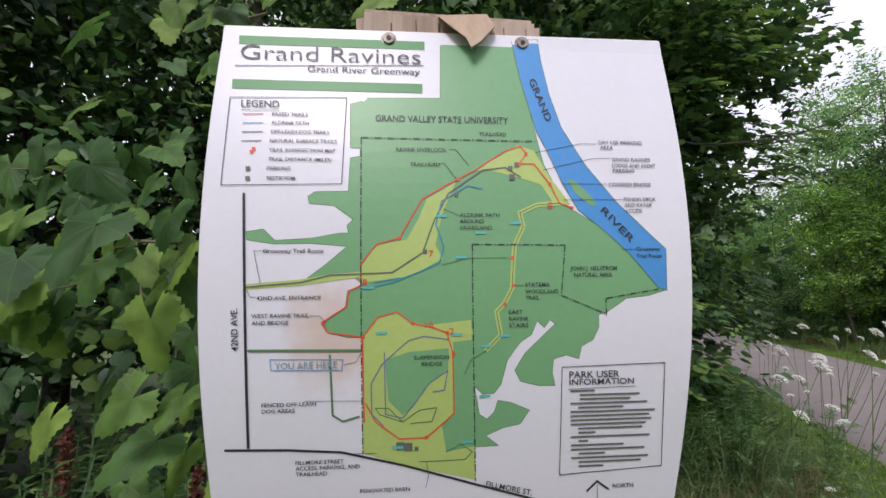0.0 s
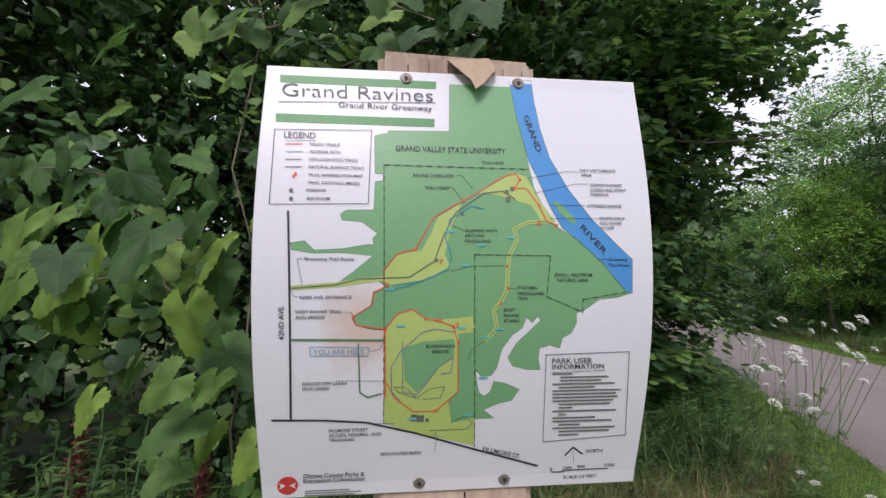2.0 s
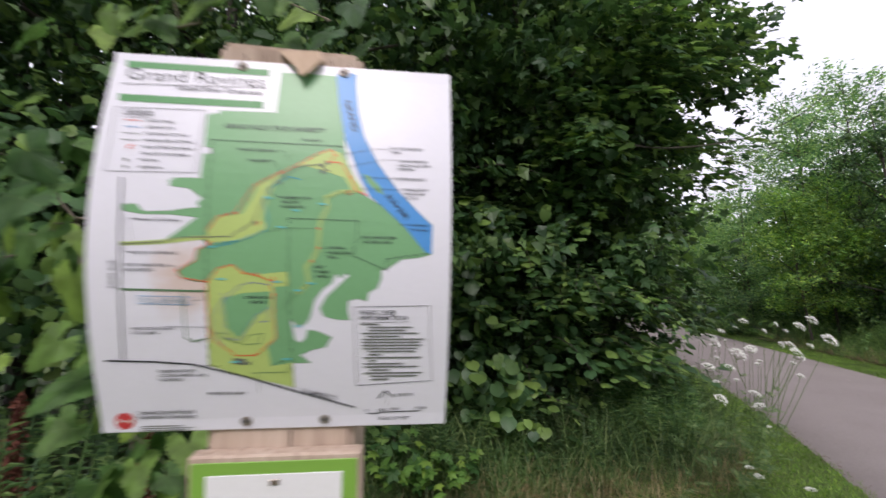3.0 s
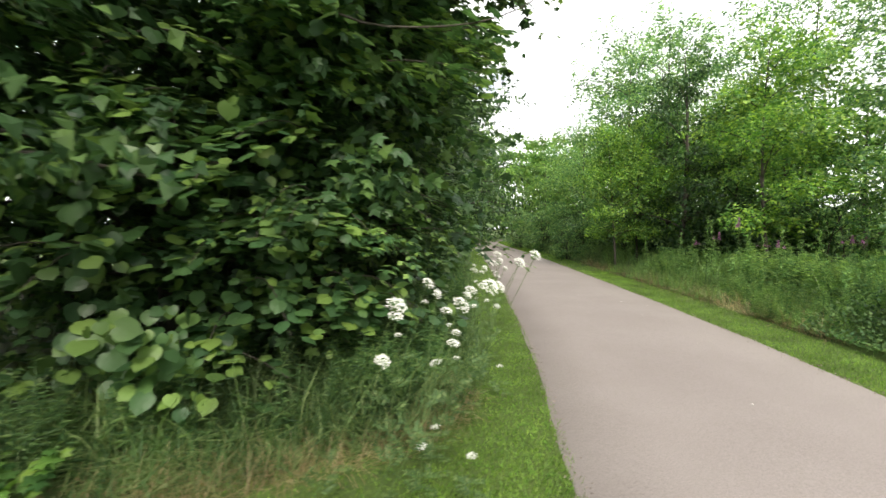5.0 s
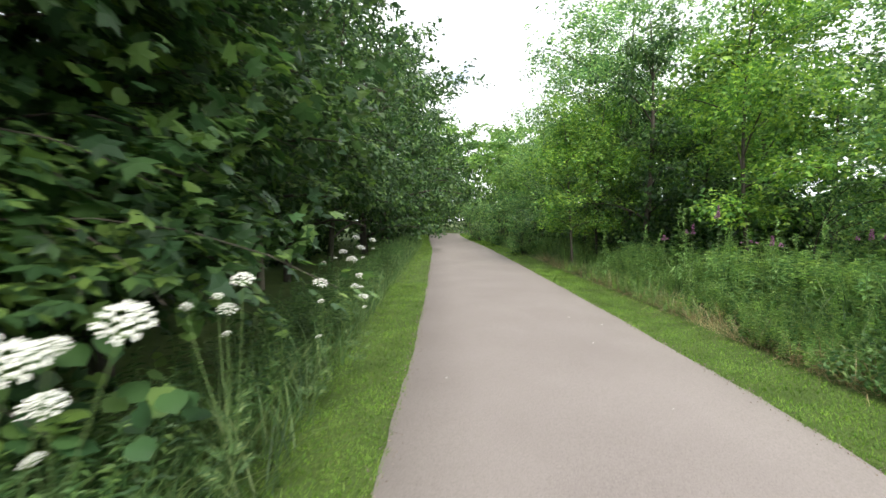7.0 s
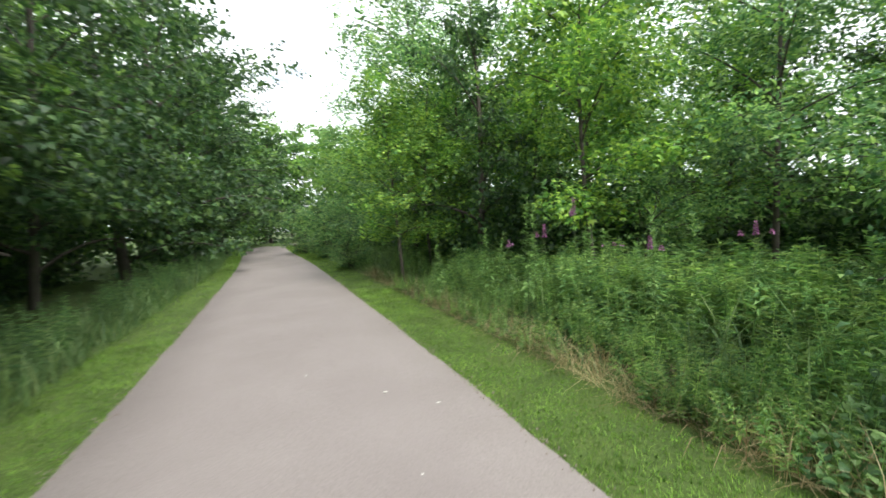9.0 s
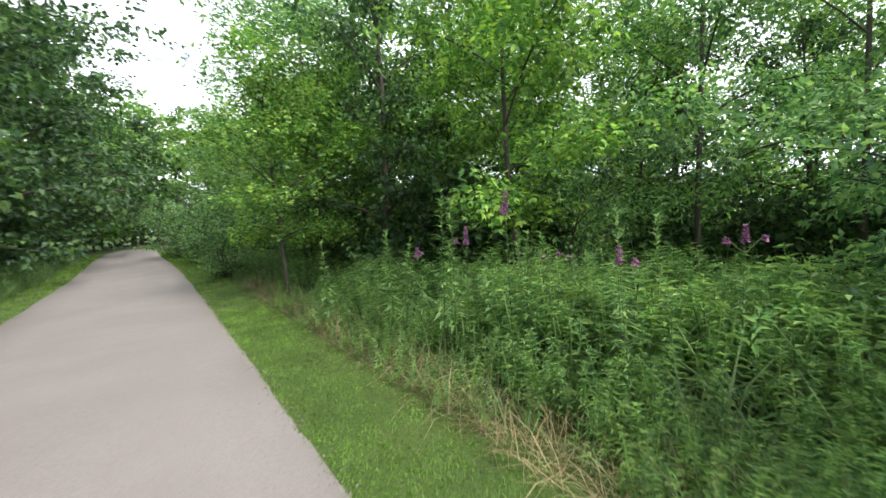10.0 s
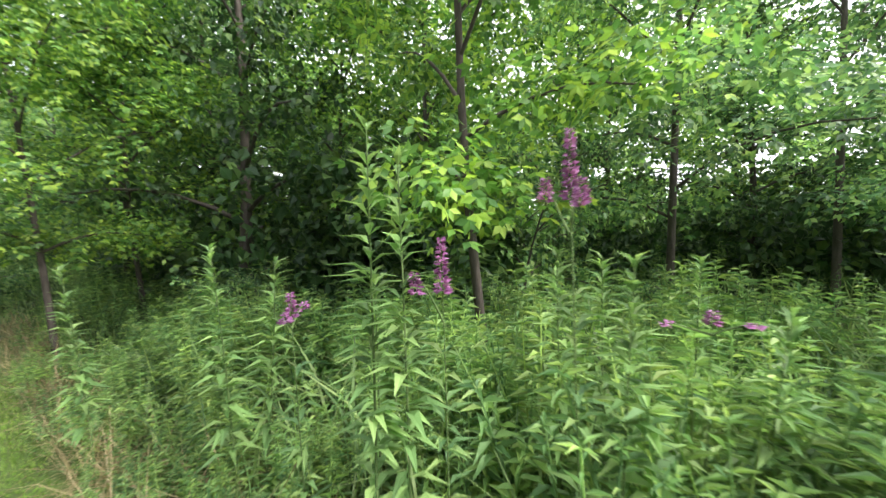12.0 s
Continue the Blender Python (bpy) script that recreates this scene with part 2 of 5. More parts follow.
def broad_leaf(seed):
    """A large heart-shaped, toothed vine leaf with a folded midrib and a wavy rim."""
    r = np.random.default_rng(seed)
    a = np.linspace(-2.75, 2.75, 45)
    lobes = 0.56 + 0.10 * np.cos(a * 3.2) * np.exp(-0.12 * a * a) + 0.10 * np.exp(-(a / 0.35) ** 2)
    teeth = 1 + 0.055 * np.where(np.arange(45) % 2 == 0, 1, -1) + 0.02 * r.normal(size=45)
    rim = lobes * teeth
    v, f = [(0, 0.12, 0)], []
    for k in (0.55, 1.0):
        for t, q in zip(a, rim):
            x, y = math.sin(t) * q * k, 0.12 + math.cos(t) * q * k + 0.26 * k * max(0.0, math.cos(t))
            v.append((x, y, 0.07 * abs(x) - 0.20 * (x * x + (y - 0.2) ** 2) * k + 0.03 * math.sin(t * 5 + seed) * k))
    for i in range(44):
        f += [(0, 2 + i, 1 + i), (1 + i, 2 + i, 47 + i), (1 + i, 47 + i, 46 + i)]
    return np.array(v, float), np.array(f)


def ovate_leaf(width=0.3, droop=0.25):
    v = np.array([(0, 0, 0), (width, 0.38, 0.07), (0, 0.45, 0), (-width, 0.38, 0.07), (0, 1, -droop)], float)
    return v, np.array([(0, 1, 2), (0, 2, 3), (1, 4, 2), (2, 4, 3)])


def quad_leaf(width=0.3, droop=0.2):
    v = np.array([(0, 0, 0), (width, 0.42, 0.05), (0, 1, -droop), (-width, 0.42, 0.05)], float)
    return v, np.array([(0, 1, 2), (0, 2, 3)])


def pinnate_leaf(pairs=3, width=0.085):
    v, f = [], []
    spots = [(0.25 + 0.5 * i / max(pairs - 1, 1), s) for i in range(pairs) for s in (-1, 1)] + [(0.75, 0)]
    for y, s in spots:
        d = np.array([s * 0.85, 0.55, -0.12]) if s else np.array([0, 1.0, -0.2])
        d = d / np.linalg.norm(d) * 0.36
        w = np.array([-d[1], d[0], 0]) / 0.36 * width
        o = np.array([0, y, -0.15 * y * y])
        k = len(v)
        v += [o, o + 0.45 * d + w, o + d - (0, 0, 0.03), o + 0.45 * d - w]
        f += [(k, k + 1, k + 2), (k, k + 2, k + 3)]
    return np.array(v), np.array(f)


def blade(width=0.05, bend=0.35):
    v = np.array([(-width, 0, 0), (width, 0, 0), (-width * 0.8, 0.5, -bend * 0.2), (width * 0.8, 0.5, -bend * 0.2), (0, 1, -bend)], float)
    return v, np.array([(0, 1, 3), (0, 3, 2), (2, 3, 4)])


def whorled_plant(leaves, length, width, rise, seed=1):
    """A tall herb of unit height: a stem set round with narrow drooping leaves, closest at the top."""
    r = np.random.default_rng(seed)
    z = np.sort(1 - r.random(leaves) ** 1.2 * 0.8)
    a = np.arange(leaves) * 2.4 + r.random(leaves)
    d = np.stack([np.cos(a), np.sin(a), np.full(leaves, rise) + 0.5 * z], -1)
    at = np.stack([0 * z, 0 * z, z], -1)
    up = np.tile([0, 0, 1.0], (leaves, 1))
    size = length * (1.15 - z * 0.75) * (0.8 + 0.4 * r.random(leaves))
    lv = stamp(quad_leaf(width, 0.35), at, frames_of(d, up), size)
    return soup(tube([(0, 0, 0), (0.015, 0.01, 0.5), (0, 0, 1)], (0.010, 0.007, 0.003), 3), lv)


GRAPE, OVATE, MAPLE, PINNATE, PINNATE_FINE = grape_leaf(), ovate_leaf(), ovate_leaf(0.40, 0.3), pinnate_leaf(2, 0.10), pinnate_leaf(5, 0.05)
BLADE, TURF, LANCE = blade(0.012, 0.45), (np.array([(-0.06, 0, 0), (0.06, 0, 0), (0, 1, -0.3)], float), np.array([(0, 1, 2)])), ovate_leaf(0.12, 0.3)


STRAW = blade(0.007, 0.55)
QUAD = quad_leaf(0.40, 0.25)


def random_dirs(n, up=0.0):
    d = rng.normal(size=(n, 3))
    d[:, 2] += up
    return unit(d)

# ---- ground and path ----
MIDLINE = [(-40, -4.0), (-20, -0.2), (-8, 1.45), (-3, 2.15), (2, 2.78), (5, 3.2), (8, 3.49), (12, 3.8), (17, 4.16), (24, 4.62), (34, 4.95), (42, 5.4), (48, 6.4), (53, 9.0), (56, 13), (58, 22)]
HALF = 1.49
mid_y, mid_x = np.array(MIDLINE, float).T


def midline(y):
    """The path's middle, softened between its set points."""
    return sum(np.interp(np.asarray(y, float) + d, mid_y, mid_x) for d in (-1.6, -0.8, 0, 0.8, 1.6)) / 5


def ground_height(x, y):
    """Gentle unevenness, level beside the path."""
    d = np.maximum(np.abs(x - midline(y)) - 2.2, 0)
    return 0.05 * np.minimum(d, 3) * np.sin(x * 0.9 + 1.3) * np.cos(y * 0.7)


def build_ground():
    g = np.concatenate([-np.geomspace(900, 26, 14), np.linspace(-24, 24, 97), np.geomspace(26, 900, 14)])
    gx, gy = np.meshgrid(g + 3, g + 10, indexing="ij")
    v = np.stack([gx, gy, ground_height(gx, gy)], -1).reshape(-1, 3)
    n = len(g)
    i = (np.arange(n - 1)[:, None] * n + np.arange(n - 1)).ravel()
    tagged(new("ground", tri_mesh("ground", v, np.stack([i, i + n, i + n + 1, i + 1], -1), M_SOIL, True)), "grassy soil ground running out to the woods", "ground", kind="structure")


def build_path():
    y = np.concatenate([np.arange(-40, 40, 0.25), np.arange(40, 60, 0.2)])
    c = np.stack([midline(y), y], -1)
    t = unit(np.gradient(c, axis=0))
    nrm = np.stack([t[:, 1], -t[:, 0]], -1)
    rows = []
    for o, z in ((-HALF - 0.03, -0.03), (-HALF, 0.012), (-0.8, 0.022), (0, 0.028), (0.8, 0.022), (HALF, 0.012), (HALF + 0.03, -0.03)):
        wob = 0.012 * np.sin(y * 2.3 + o) + 0.008 * np.sin(y * 9.7 + 2 * o) + 0.006 * np.sin(y * 23.1 + o) if abs(o) > 1.4 else 0 * y
        rows.append(np.concatenate([c + nrm * (o + wob)[:, None], np.full((len(y), 1), z)], 1))
    v = np.stack(rows, 1).reshape(-1, 3)
    k = len(rows)
    i = (np.arange(len(y) - 1)[:, None] * k + np.arange(k - 1)).ravel()
    tagged(new("path", tri_mesh("path", v, np.stack([i, i + 1, i + k + 1, i + k], -1), M_PATH, True)), "pale pinkish worn asphalt walking path", "path", kind="structure")


build_ground()
build_path()
# ---- bank of grapevine along the wood's edge ----
BANK = [(-6.0, -5.0), (-4.6, -2.4), (-3.6, -0.7), (-3.2, 0.7), (-2.35, 2.05), (-1.5, 2.8), (-0.6, 3.15), (0.12, 3.45), (0.55, 4.3), (0.62, 7.0), (0.95, 12.0), (1.6, 20.0), (2.2, 28.0), (2.9, 38.0), (3.4, 47.0), (4.6, 52.0), (8.0, 57.5), (13.0, 60.5), (22.0, 62.5)]
bank_xy = np.array(BANK, float)
bank_s = np.concatenate([[0], np.cumsum(np.linalg.norm(np.diff(bank_xy, axis=0), axis=1))])


def bank_point(s):
    p = np.stack([np.interp(s, bank_s, bank_xy[:, i]) for i in (0, 1)], -1)
    q = np.stack([np.interp(s + 0.3, bank_s, bank_xy[:, i]) for i in (0, 1)], -1)
    d = unit(q - np.stack([np.interp(s - 0.3, bank_s, bank_xy[:, i]) for i in (0, 1)], -1))
    return p, np.stack([d[:, 1], -d[:, 0]], -1)


def bank_leaves(n, s0, s1, z0, z1, size, depth, shape):
    s, z = s0 + (s1 - s0) * rng.random(n), z0 + (z1 - z0) * rng.random(n) ** 0.85
    p, out = bank_point(s)
    swell = 0.42 * np.sin(s * 2.1 + 1.7 * np.sin(z * 1.3)) + 0.26 * np.sin(s * 5.3 + z * 2.9) + 0.13 * np.sin(z * 5.1 + s * 3)
    keep = rng.random(n) < 0.38 + 0.85 * np.sin(s * 3.7 + 2 * np.sin(z * 2.2)) * np.sin(z * 3.1 + s)
    hollow = np.exp(-((s - 9.3) / 0.7) ** 2 - ((z - 2.6) / 0.8) ** 2) + np.exp(-((s - 10.7) / 0.35) ** 2 - ((z - 0.9) / 0.45) ** 2) + np.exp(-((s - 8.6) / 0.4) ** 2 - ((z - 1.45) / 0.5) ** 2)
    keep &= rng.random(n) > 1.3 * hollow
    off = swell - 0.35 - depth * rng.random(n) ** 1.4
    pos = np.concatenate([p + out * off[:, None], z[:, None]], 1)
    o3 = np.concatenate([out, np.zeros((n, 1))], 1)
    d = o3 * 0.55 + rng.normal(size=(n, 3)) * 0.45 + np.array([0, 0, -0.55])
    up = o3 * 0.7 + rng.normal(size=(n, 3)) * 0.35 + np.array([0, 0, 0.8])
    sz = size * (0.55 + 0.75 * rng.random(n))
    return stamp(shape, pos[keep], frames_of(d, up)[keep], sz[keep])



bank_try = np.linspace(0, bank_s[-1], 420)
bank_try_p, bank_try_out = bank_point(bank_try)


def beyond_bank(p):
    """How far points stand out in front of the wood's edge."""
    out = np.empty(len(p))
    for i in range(0, len(p), 4000):
        q = p[i:i + 4000, None, :2] - bank_try_p[None]
        j = (q ** 2).sum(-1).argmin(1)
        out[i:i + 4000] = (q[np.arange(len(j)), j] * bank_try_out[j]).sum(-1)
    return out



# ---- trees and shrubs ----
def curve(a, b, bow, n=6):
    t = np.linspace(0, 1, n)[:, None]
    return np.asarray(a) * (1 - t) + np.asarray(b) * t + np.asarray(bow) * (t * (1 - t) * 4)


def make_tree(name, label, m, height, spread, base, leaf, leaf_size, sprays, per, material, bark, girth, limbs=9, low=0.25, group="", stems=1, droop=-0.25, trim=False):
    """A tapered trunk, limbs, and a crown of leafy sprays with an uneven outline and gaps."""
    tree = empty(name, m, label, "shrub" if "shrub" in name else "tree", group)
    tips, starts = [], []
    for s in range(stems):
        lean = rng.normal(size=3) * (0.04 if stems == 1 else 0.16) * height
        foot = np.array([0, 0, -0.1]) if stems == 1 else np.array([*rng.normal(size=2) * 0.12, -0.1])
        top = np.array([lean[0], lean[1], height * 0.93])
        stem = curve(foot, top, (lean[1] * 0.5, -lean[0] * 0.5, 0), 9)
        under(new("trunk", tri_mesh("trunk", *tube(stem, girth * np.linspace(1.15, 0.12, 9) ** 0.9, 8), bark, True)), tree)
        for i in range(limbs):
            h = base + (0.92 - base) * ((i + rng.random()) / limbs)
            j = min(int(h * 8), 7)
            p = stem[j] + (stem[j + 1] - stem[j]) * (h * 8 - j)
            a = i * 2.4 + rng.random() * 1.2 + s * 1.7
            g = np.sin(np.pi * min(1, (h - base + low) / (1 - base + low))) ** 0.7
            reach = spread * g * (0.65 + 0.6 * rng.random())
            q = p + np.array([np.cos(a) * reach, np.sin(a) * reach, reach * (0.45 + 0.4 * rng.random()) * (1 if h > 0.35 else 0.3)])
            while trim and reach > 0.3:
                w = m @ Vector(q.tolist())
                if beyond_bank(np.array([[w.x, w.y]]))[0] < 0.25 * min(max(w.z, 0), 4.4) - 0.2:
                    break
                q, reach = p + (q - p) * 0.75, reach * 0.75
            limb = curve(p, q, (0, 0, 0.12 * reach), 6)
            under(new("limb", tri_mesh("limb", *tube(limb, girth * 0.42 * (1.1 - h) * np.linspace(1, 0.15, 6) + 0.006, 5), bark, True)), tree)
            k = max(2, int(sprays * g / limbs))
            t = 0.25 + 0.8 * rng.random(k)
            o = p + (q - p) * t[:, None] + np.array([0, 0, 0.12 * reach]) * (t * (1 - t) * 4)[:, None]
            d = random_dirs(k, -0.05) * (1, 1, 0.45) * (0.25 + 0.32 * rng.random((k, 1))) * reach
            tips.append(o + d)
            starts.append(o)
    tips, starts = np.concatenate(tips), np.concatenate(starts)
    n = len(tips)
    t = rng.random((n, per, 1))
    along = tips - starts
    at = starts[:, None] + along[:, None] * (0.25 + 0.85 * t) + rng.normal(size=(n, per, 3)) * (1, 1, 0.55) * leaf_size * 0.9
    d = unit(along)[:, None] * 0.6 + rng.normal(size=(n, per, 3)) * 0.6 + np.array([0, 0, droop])
    up = rng.normal(size=(n, per, 3)) * 0.38 + np.array([0, 0, 1.0])
    size = leaf_size * (0.7 + 0.6 * rng.random(n * per))
    if trim:
        world_at = at.reshape(-1, 3) @ np.array(m.to_3x3()).T + np.array(m.translation)
        over = np.clip(world_at[:, 2], 0, 4.4)
        kept = beyond_bank(world_at) < np.where(world_at[:, 1] > 6.2, np.minimum(2.2 * over - 4.6, 0.05 + 0.40 * over), np.where(world_at[:, 0] < -2.2, -0.15, 0.05 + 0.40 * over))
        at, d, up, size = at.reshape(-1, 3)[kept], d.reshape(-1, 3)[kept], up.reshape(-1, 3)[kept], size[kept]
    lv = stamp(leaf, at.reshape(-1, 3), frames_of(d.reshape(-1, 3), up.reshape(-1, 3)), size)
    crown = under(new("crown", tri_mesh("crown", *lv, material)), tree)
    crown["kind"] = "stuff"
    return tree


def place(tree, spots):
    for x, y, turn, size in spots:
        z = float(ground_height(np.array(x), np.array(y)))
        copy_thing(tree, Matrix.LocRotScale((x, y, z), Euler((0, 0, radians(turn))), (size, size, size)))


def at(x, y, turn=0):
    return pose(x, y, float(ground_height(np.array(x), np.array(y))), 0, 0, turn)



# woods beside the path: broad dark maples with branches down to the weeds
for x, y, turn, h, r in ((-2.3, 4.6, 0, 10.5, 3.4), (-0.75, 5.0, 60, 8.6, 3.0), (-1.1, 6.6, 130, 10.0, 3.0), (-1.3, 9.6, 200, 10.5, 3.2), (-1.2, 13.0, 250, 10.8, 3.2), (-0.9, 17.0, 20, 11, 3.4), (-4.3, 2.4, 90, 10.0, 3.2), (-6.6, 0.8, 300, 9.5, 3.0)):
    make_tree("maple_tree", "dense dark green maple with low hanging branches", at(x, y, turn), h, r, 0.07, lobed_leaf() if x > -1.2 and y < 8 else MAPLE, 0.125, 700 if y < 8 else 520, 22, M_DARK, M_BARK, 0.09, 22, 0.5, "trees along the path", trim=True)
slim = make_tree("maple_tree", "slender pale-barked young tree in deep shade", at(-1.75, 12.0), 9, 1.8, 0.35, MAPLE, 0.13, 240, 16, M_DARK, M_PALE_BARK, 0.085, 10, 0.3, "trees along the path", trim=True)
slim = make_tree("maple_tree", "slender pale-barked young tree in deep shade", at(-1.35, 11.6, 70), 8.5, 1.8, 0.35, MAPLE, 0.13, 240, 16, M_DARK, M_PALE_BARK, 0.07, 10, 0.3, "trees along the path", trim=True)
woods = make_tree("maple_tree", "tall dark maple at the edge of the woods", at(-0.2, 22), 11.0, 3.3, 0.05, QUAD, 0.18, 620, 18, M_DARK, M_BARK, 0.16, 20, 0.55, "trees along the path")
place(woods, [(0.5, 27, 50, 1.28), (0.8, 32.5, 100, 1.4), (1.4, 38, 170, 1.45), (1.9, 44, 220, 1.5), (3.6, 55, 20, 1.3), (7.0, 59, 130, 1.35), (-4.5, 19, 10, 1.15), (-4.6, 12.5, 60, 1.1), (-5.0, 6.5, 200, 1.1), (-7, 2, 290, 1.1), (-8.6, 3.6, 30, 1.0), (-8.8, -0.4, 140, 1.0), (-7.2, -2.6, 220, 0.9)])

# young ash trees across the meadow
ash = make_tree("ash_tree", "young light green ash tree with feathery leaves", at(9.6, 16.0), 10.2, 2.5, 0.17, PINNATE, 0.26, 290, 19, M_ASH, M_BARK, 0.058, 18, 0.4, "young ash trees")
place(ash, [(11.9, 8.8, 80, 0.92), (13.2, 6.9, 200, 0.9), (8.4, 17.2, 150, 1.0), (12.6, 13.2, 20, 1.0), (11.6, 20, 290, 1.05), (9.2, 24, 45, 0.82)])
ash2 = make_tree("ash_tree", "thin young ash with open leafy crown", at(8.5, 9.75), 6.6, 1.35, 0.20, PINNATE, 0.22, 220, 18, M_LIME, M_BARK, 0.04, 15, 0.4, "young ash trees")
place(ash2, [(7.97, 15.1, 60, 0.9), (6.8, 14.3, 300, 0.88), (10.8, 11.8, 10, 1.1), (14.6, 11.2, 100, 1.2), (16.5, 8.0, 190, 1.25), (15.5, 3.4, 240, 1.2), (13.5, 1.2, 30, 1.2), (10.4, 13.9, 120, 1.05)])
dark = make_tree("wild_cherry_tree", "dark leaved wild cherry tree behind the meadow", at(8.7, 13.9), 7.8, 1.9, 0.12, OVATE, 0.12, 460, 16, M_DARK, M_BARK, 0.09, 16, 0.4, "young trees behind the meadow")
place(dark, [(10.3, 17.8, 70, 1.05), (17, 12, 200, 1.1), (17.5, 5.0, 100, 0.95), (14.6, 7.7, 30, 0.72), (15.2, 10.2, 160, 0.8), (13.6, 5.2, 250, 0.7)])
shrub = make_tree("dogwood_shrub", "leafy green dogwood shrub beside the meadow", at(10.6, 10.3), 2.7, 0.85, 0.03, OVATE, 0.085, 95, 14, M_ASH, M_BARK, 0.018, 8, 0.6, "", 5)
place(shrub, [(9.6, 6.0, 120, 1.1), (9.2, 4.4, 250, 1.25), (6.9, 19.6, 90, 0.8), (7.4, 26, 200, 1.3), (9.5, 12.4, 20, 0.45), (9.0, 11.2, 220, 0.4), (11.8, 10.6, 100, 0.45), (8.0, 12.6, 310, 0.42), (10.6, 8.6, 10, 0.4), (7.0, 31, 60, 1.2)])

# broad dark shrubs close beside the verge
elder = make_tree("elder_shrub", "broad dark green elder shrub at the edge of the verge", at(6.95, 4.85), 2.7, 0.75, 0.02, OVATE, 0.085, 90, 15, M_WEED, M_BARK, 0.02, 9, 0.7, "shrubs beside the verge", 5)
place(elder, [(7.7, 3.8, 130, 1.1), (6.8, 3.3, 40, 0.7)])

# dark leaves added to make the shade zone under the young trees
def thicket(n, x0, x1, y0, y1, z1):
    x, y = x0 + (x1 - x0) * rng.random(n), y0 + (y1 - y0) * rng.random(n)
    z = z1 * rng.random(n) * (0.45 + 0.55 * np.sin(x * 1.7 + y) ** 2)
    k = x > midline(y) + HALF + 2.6
    pos = np.stack([x, y, z], -1)[k]
    return stamp(QUAD, pos, frames_of(random_dirs(len(pos), -0.3), np.tile([0, 0, 1.0], (len(pos), 1)) + rng.normal(size=(len(pos), 3)) * 0.4), 0.10 + 0.10 * rng.random(len(pos)))


tagged(new("thicket", tri_mesh("thicket", *soup(thicket(11000, 7.8, 13, 12.5, 20, 2.4), thicket(9000, 8.6, 10.6, 10.2, 12.5, 2.4), thicket(9000, 13.2, 16.2, 4.5, 9.2, 1.7), thicket(4000, 12.8, 16.5, 9.2, 11.5, 1.4), thicket(9000, 7.0, 15, 19, 34, 2.8), thicket(7000, 14.5, 19, 2, 8, 2.4), thicket(5000, 8.5, 13, 20, 46, 3.6)), M_DARK)), "dark leafy thicket added as the shade under the young trees", "thicket", kind="stuff")


def hedgerow(n):
    """Distant brush closing the field behind the young trees."""
    a, r = rng.random(n), 24 + 9 * rng.random(n)
    t = radians(-35) + radians(118) * a
    x, y = 5 + r * np.cos(t), 10 + r * np.sin(t)
    z = (3.2 + 1.6 * np.sin(a * 40) + 0.8 * np.sin(a * 97)) * rng.random(n)
    k = x > midline(y) + 6
    pos = np.stack([x, y, z], -1)[k]
    return stamp(QUAD, pos, frames_of(random_dirs(len(pos), -0.3), np.tile([0, 0, 1.0], (len(pos), 1)) + rng.normal(size=(len(pos), 3)) * 0.5), 0.35 + 0.3 * rng.random(len(pos)))


tagged(new("hedgerow", tri_mesh("hedgerow", *hedgerow(15000), M_FAR)), "distant leafy brush beyond the field", "hedge", kind="stuff")

# far woods
far = make_tree("woodland_tree", "distant full-crowned woodland tree", at(3.2, 51), 11.5, 3.8, 0.04, QUAD, 0.31, 480, 12, M_FAR, M_BARK, 0.16, 18, 0.55, "distant woods")
place(far, [(2.0, 60, 200, 1.5), (6.5, 62, 100, 1.5), (11, 65, 250, 1.5), (-4, 26, 10, 1.1), (-5, 35, 70, 1.2), (-3, 47, 140, 1.2), (16, 64, 30, 1.45), (21, 60, 110, 1.4),
            (10.8, 29, 220, 0.62), (11.4, 35, 300, 0.66), (11.6, 41, 20, 0.72), (13, 47, 77, 1.1), (15, 27, 160, 0.8), (14.5, 35, 210, 0.9), (20, 23, 250, 0.75), (27, 18, 15, 0.8), (30, 9, 95, 0.75), (29, 0, 185, 0.75), (23, -8, 40, 0.9),
            (-9, 10, 100, 1.1), (-8, -8, 60, 1.0), (-2, -14, 150, 1.0), (9, -14, 240, 0.9), (15, -7, 330, 0.9), (38, 30, 30, 1.1), (12.5, 23, 40, 0.7), (14.2, 19.5, 140, 0.65), (16.5, 22, 240, 0.75), (18.5, 17, 10, 0.7), (21, 12.5, 310, 0.6)])

# undergrowth filling the wood's edge; its deep layers are added as the shaded interior
def undergrowth(n, s0, s1, z1, near, deep, size, z0=0.05, shape=QUAD):
    s, z = s0 + (s1 - s0) * rng.random(n), z0 + z1 * rng.random(n)
    p, out = bank_point(s)
    near = near + 3.4 * ((z < 2.0) & (s > 13.2) & (s < 32)) + 1.1 * ((z < 2.0) & (s >= 32)) + 1.0 * np.exp(-((s - 9.3) / 0.7) ** 2 - ((z - 2.7) / 0.9) ** 2) + 1.2 * np.exp(-((s - 8.6) / 0.4) ** 2 - ((z - 1.45) / 0.5) ** 2)
    pos = np.concatenate([p - out * (near + deep * rng.random(n))[:, None], z[:, None]], 1) + rng.normal(size=(n, 3)) * 0.08
    d = np.concatenate([out, np.zeros((n, 1))], 1) * 0.4 + rng.normal(size=(n, 3)) * 0.7 + np.array([0, 0, -0.3])
    up = rng.normal(size=(n, 3)) * 0.4 + np.array([0, 0, 1.0])
    return stamp(shape, pos, frames_of(d, up), size * (0.6 + 0.8 * rng.random(n)))


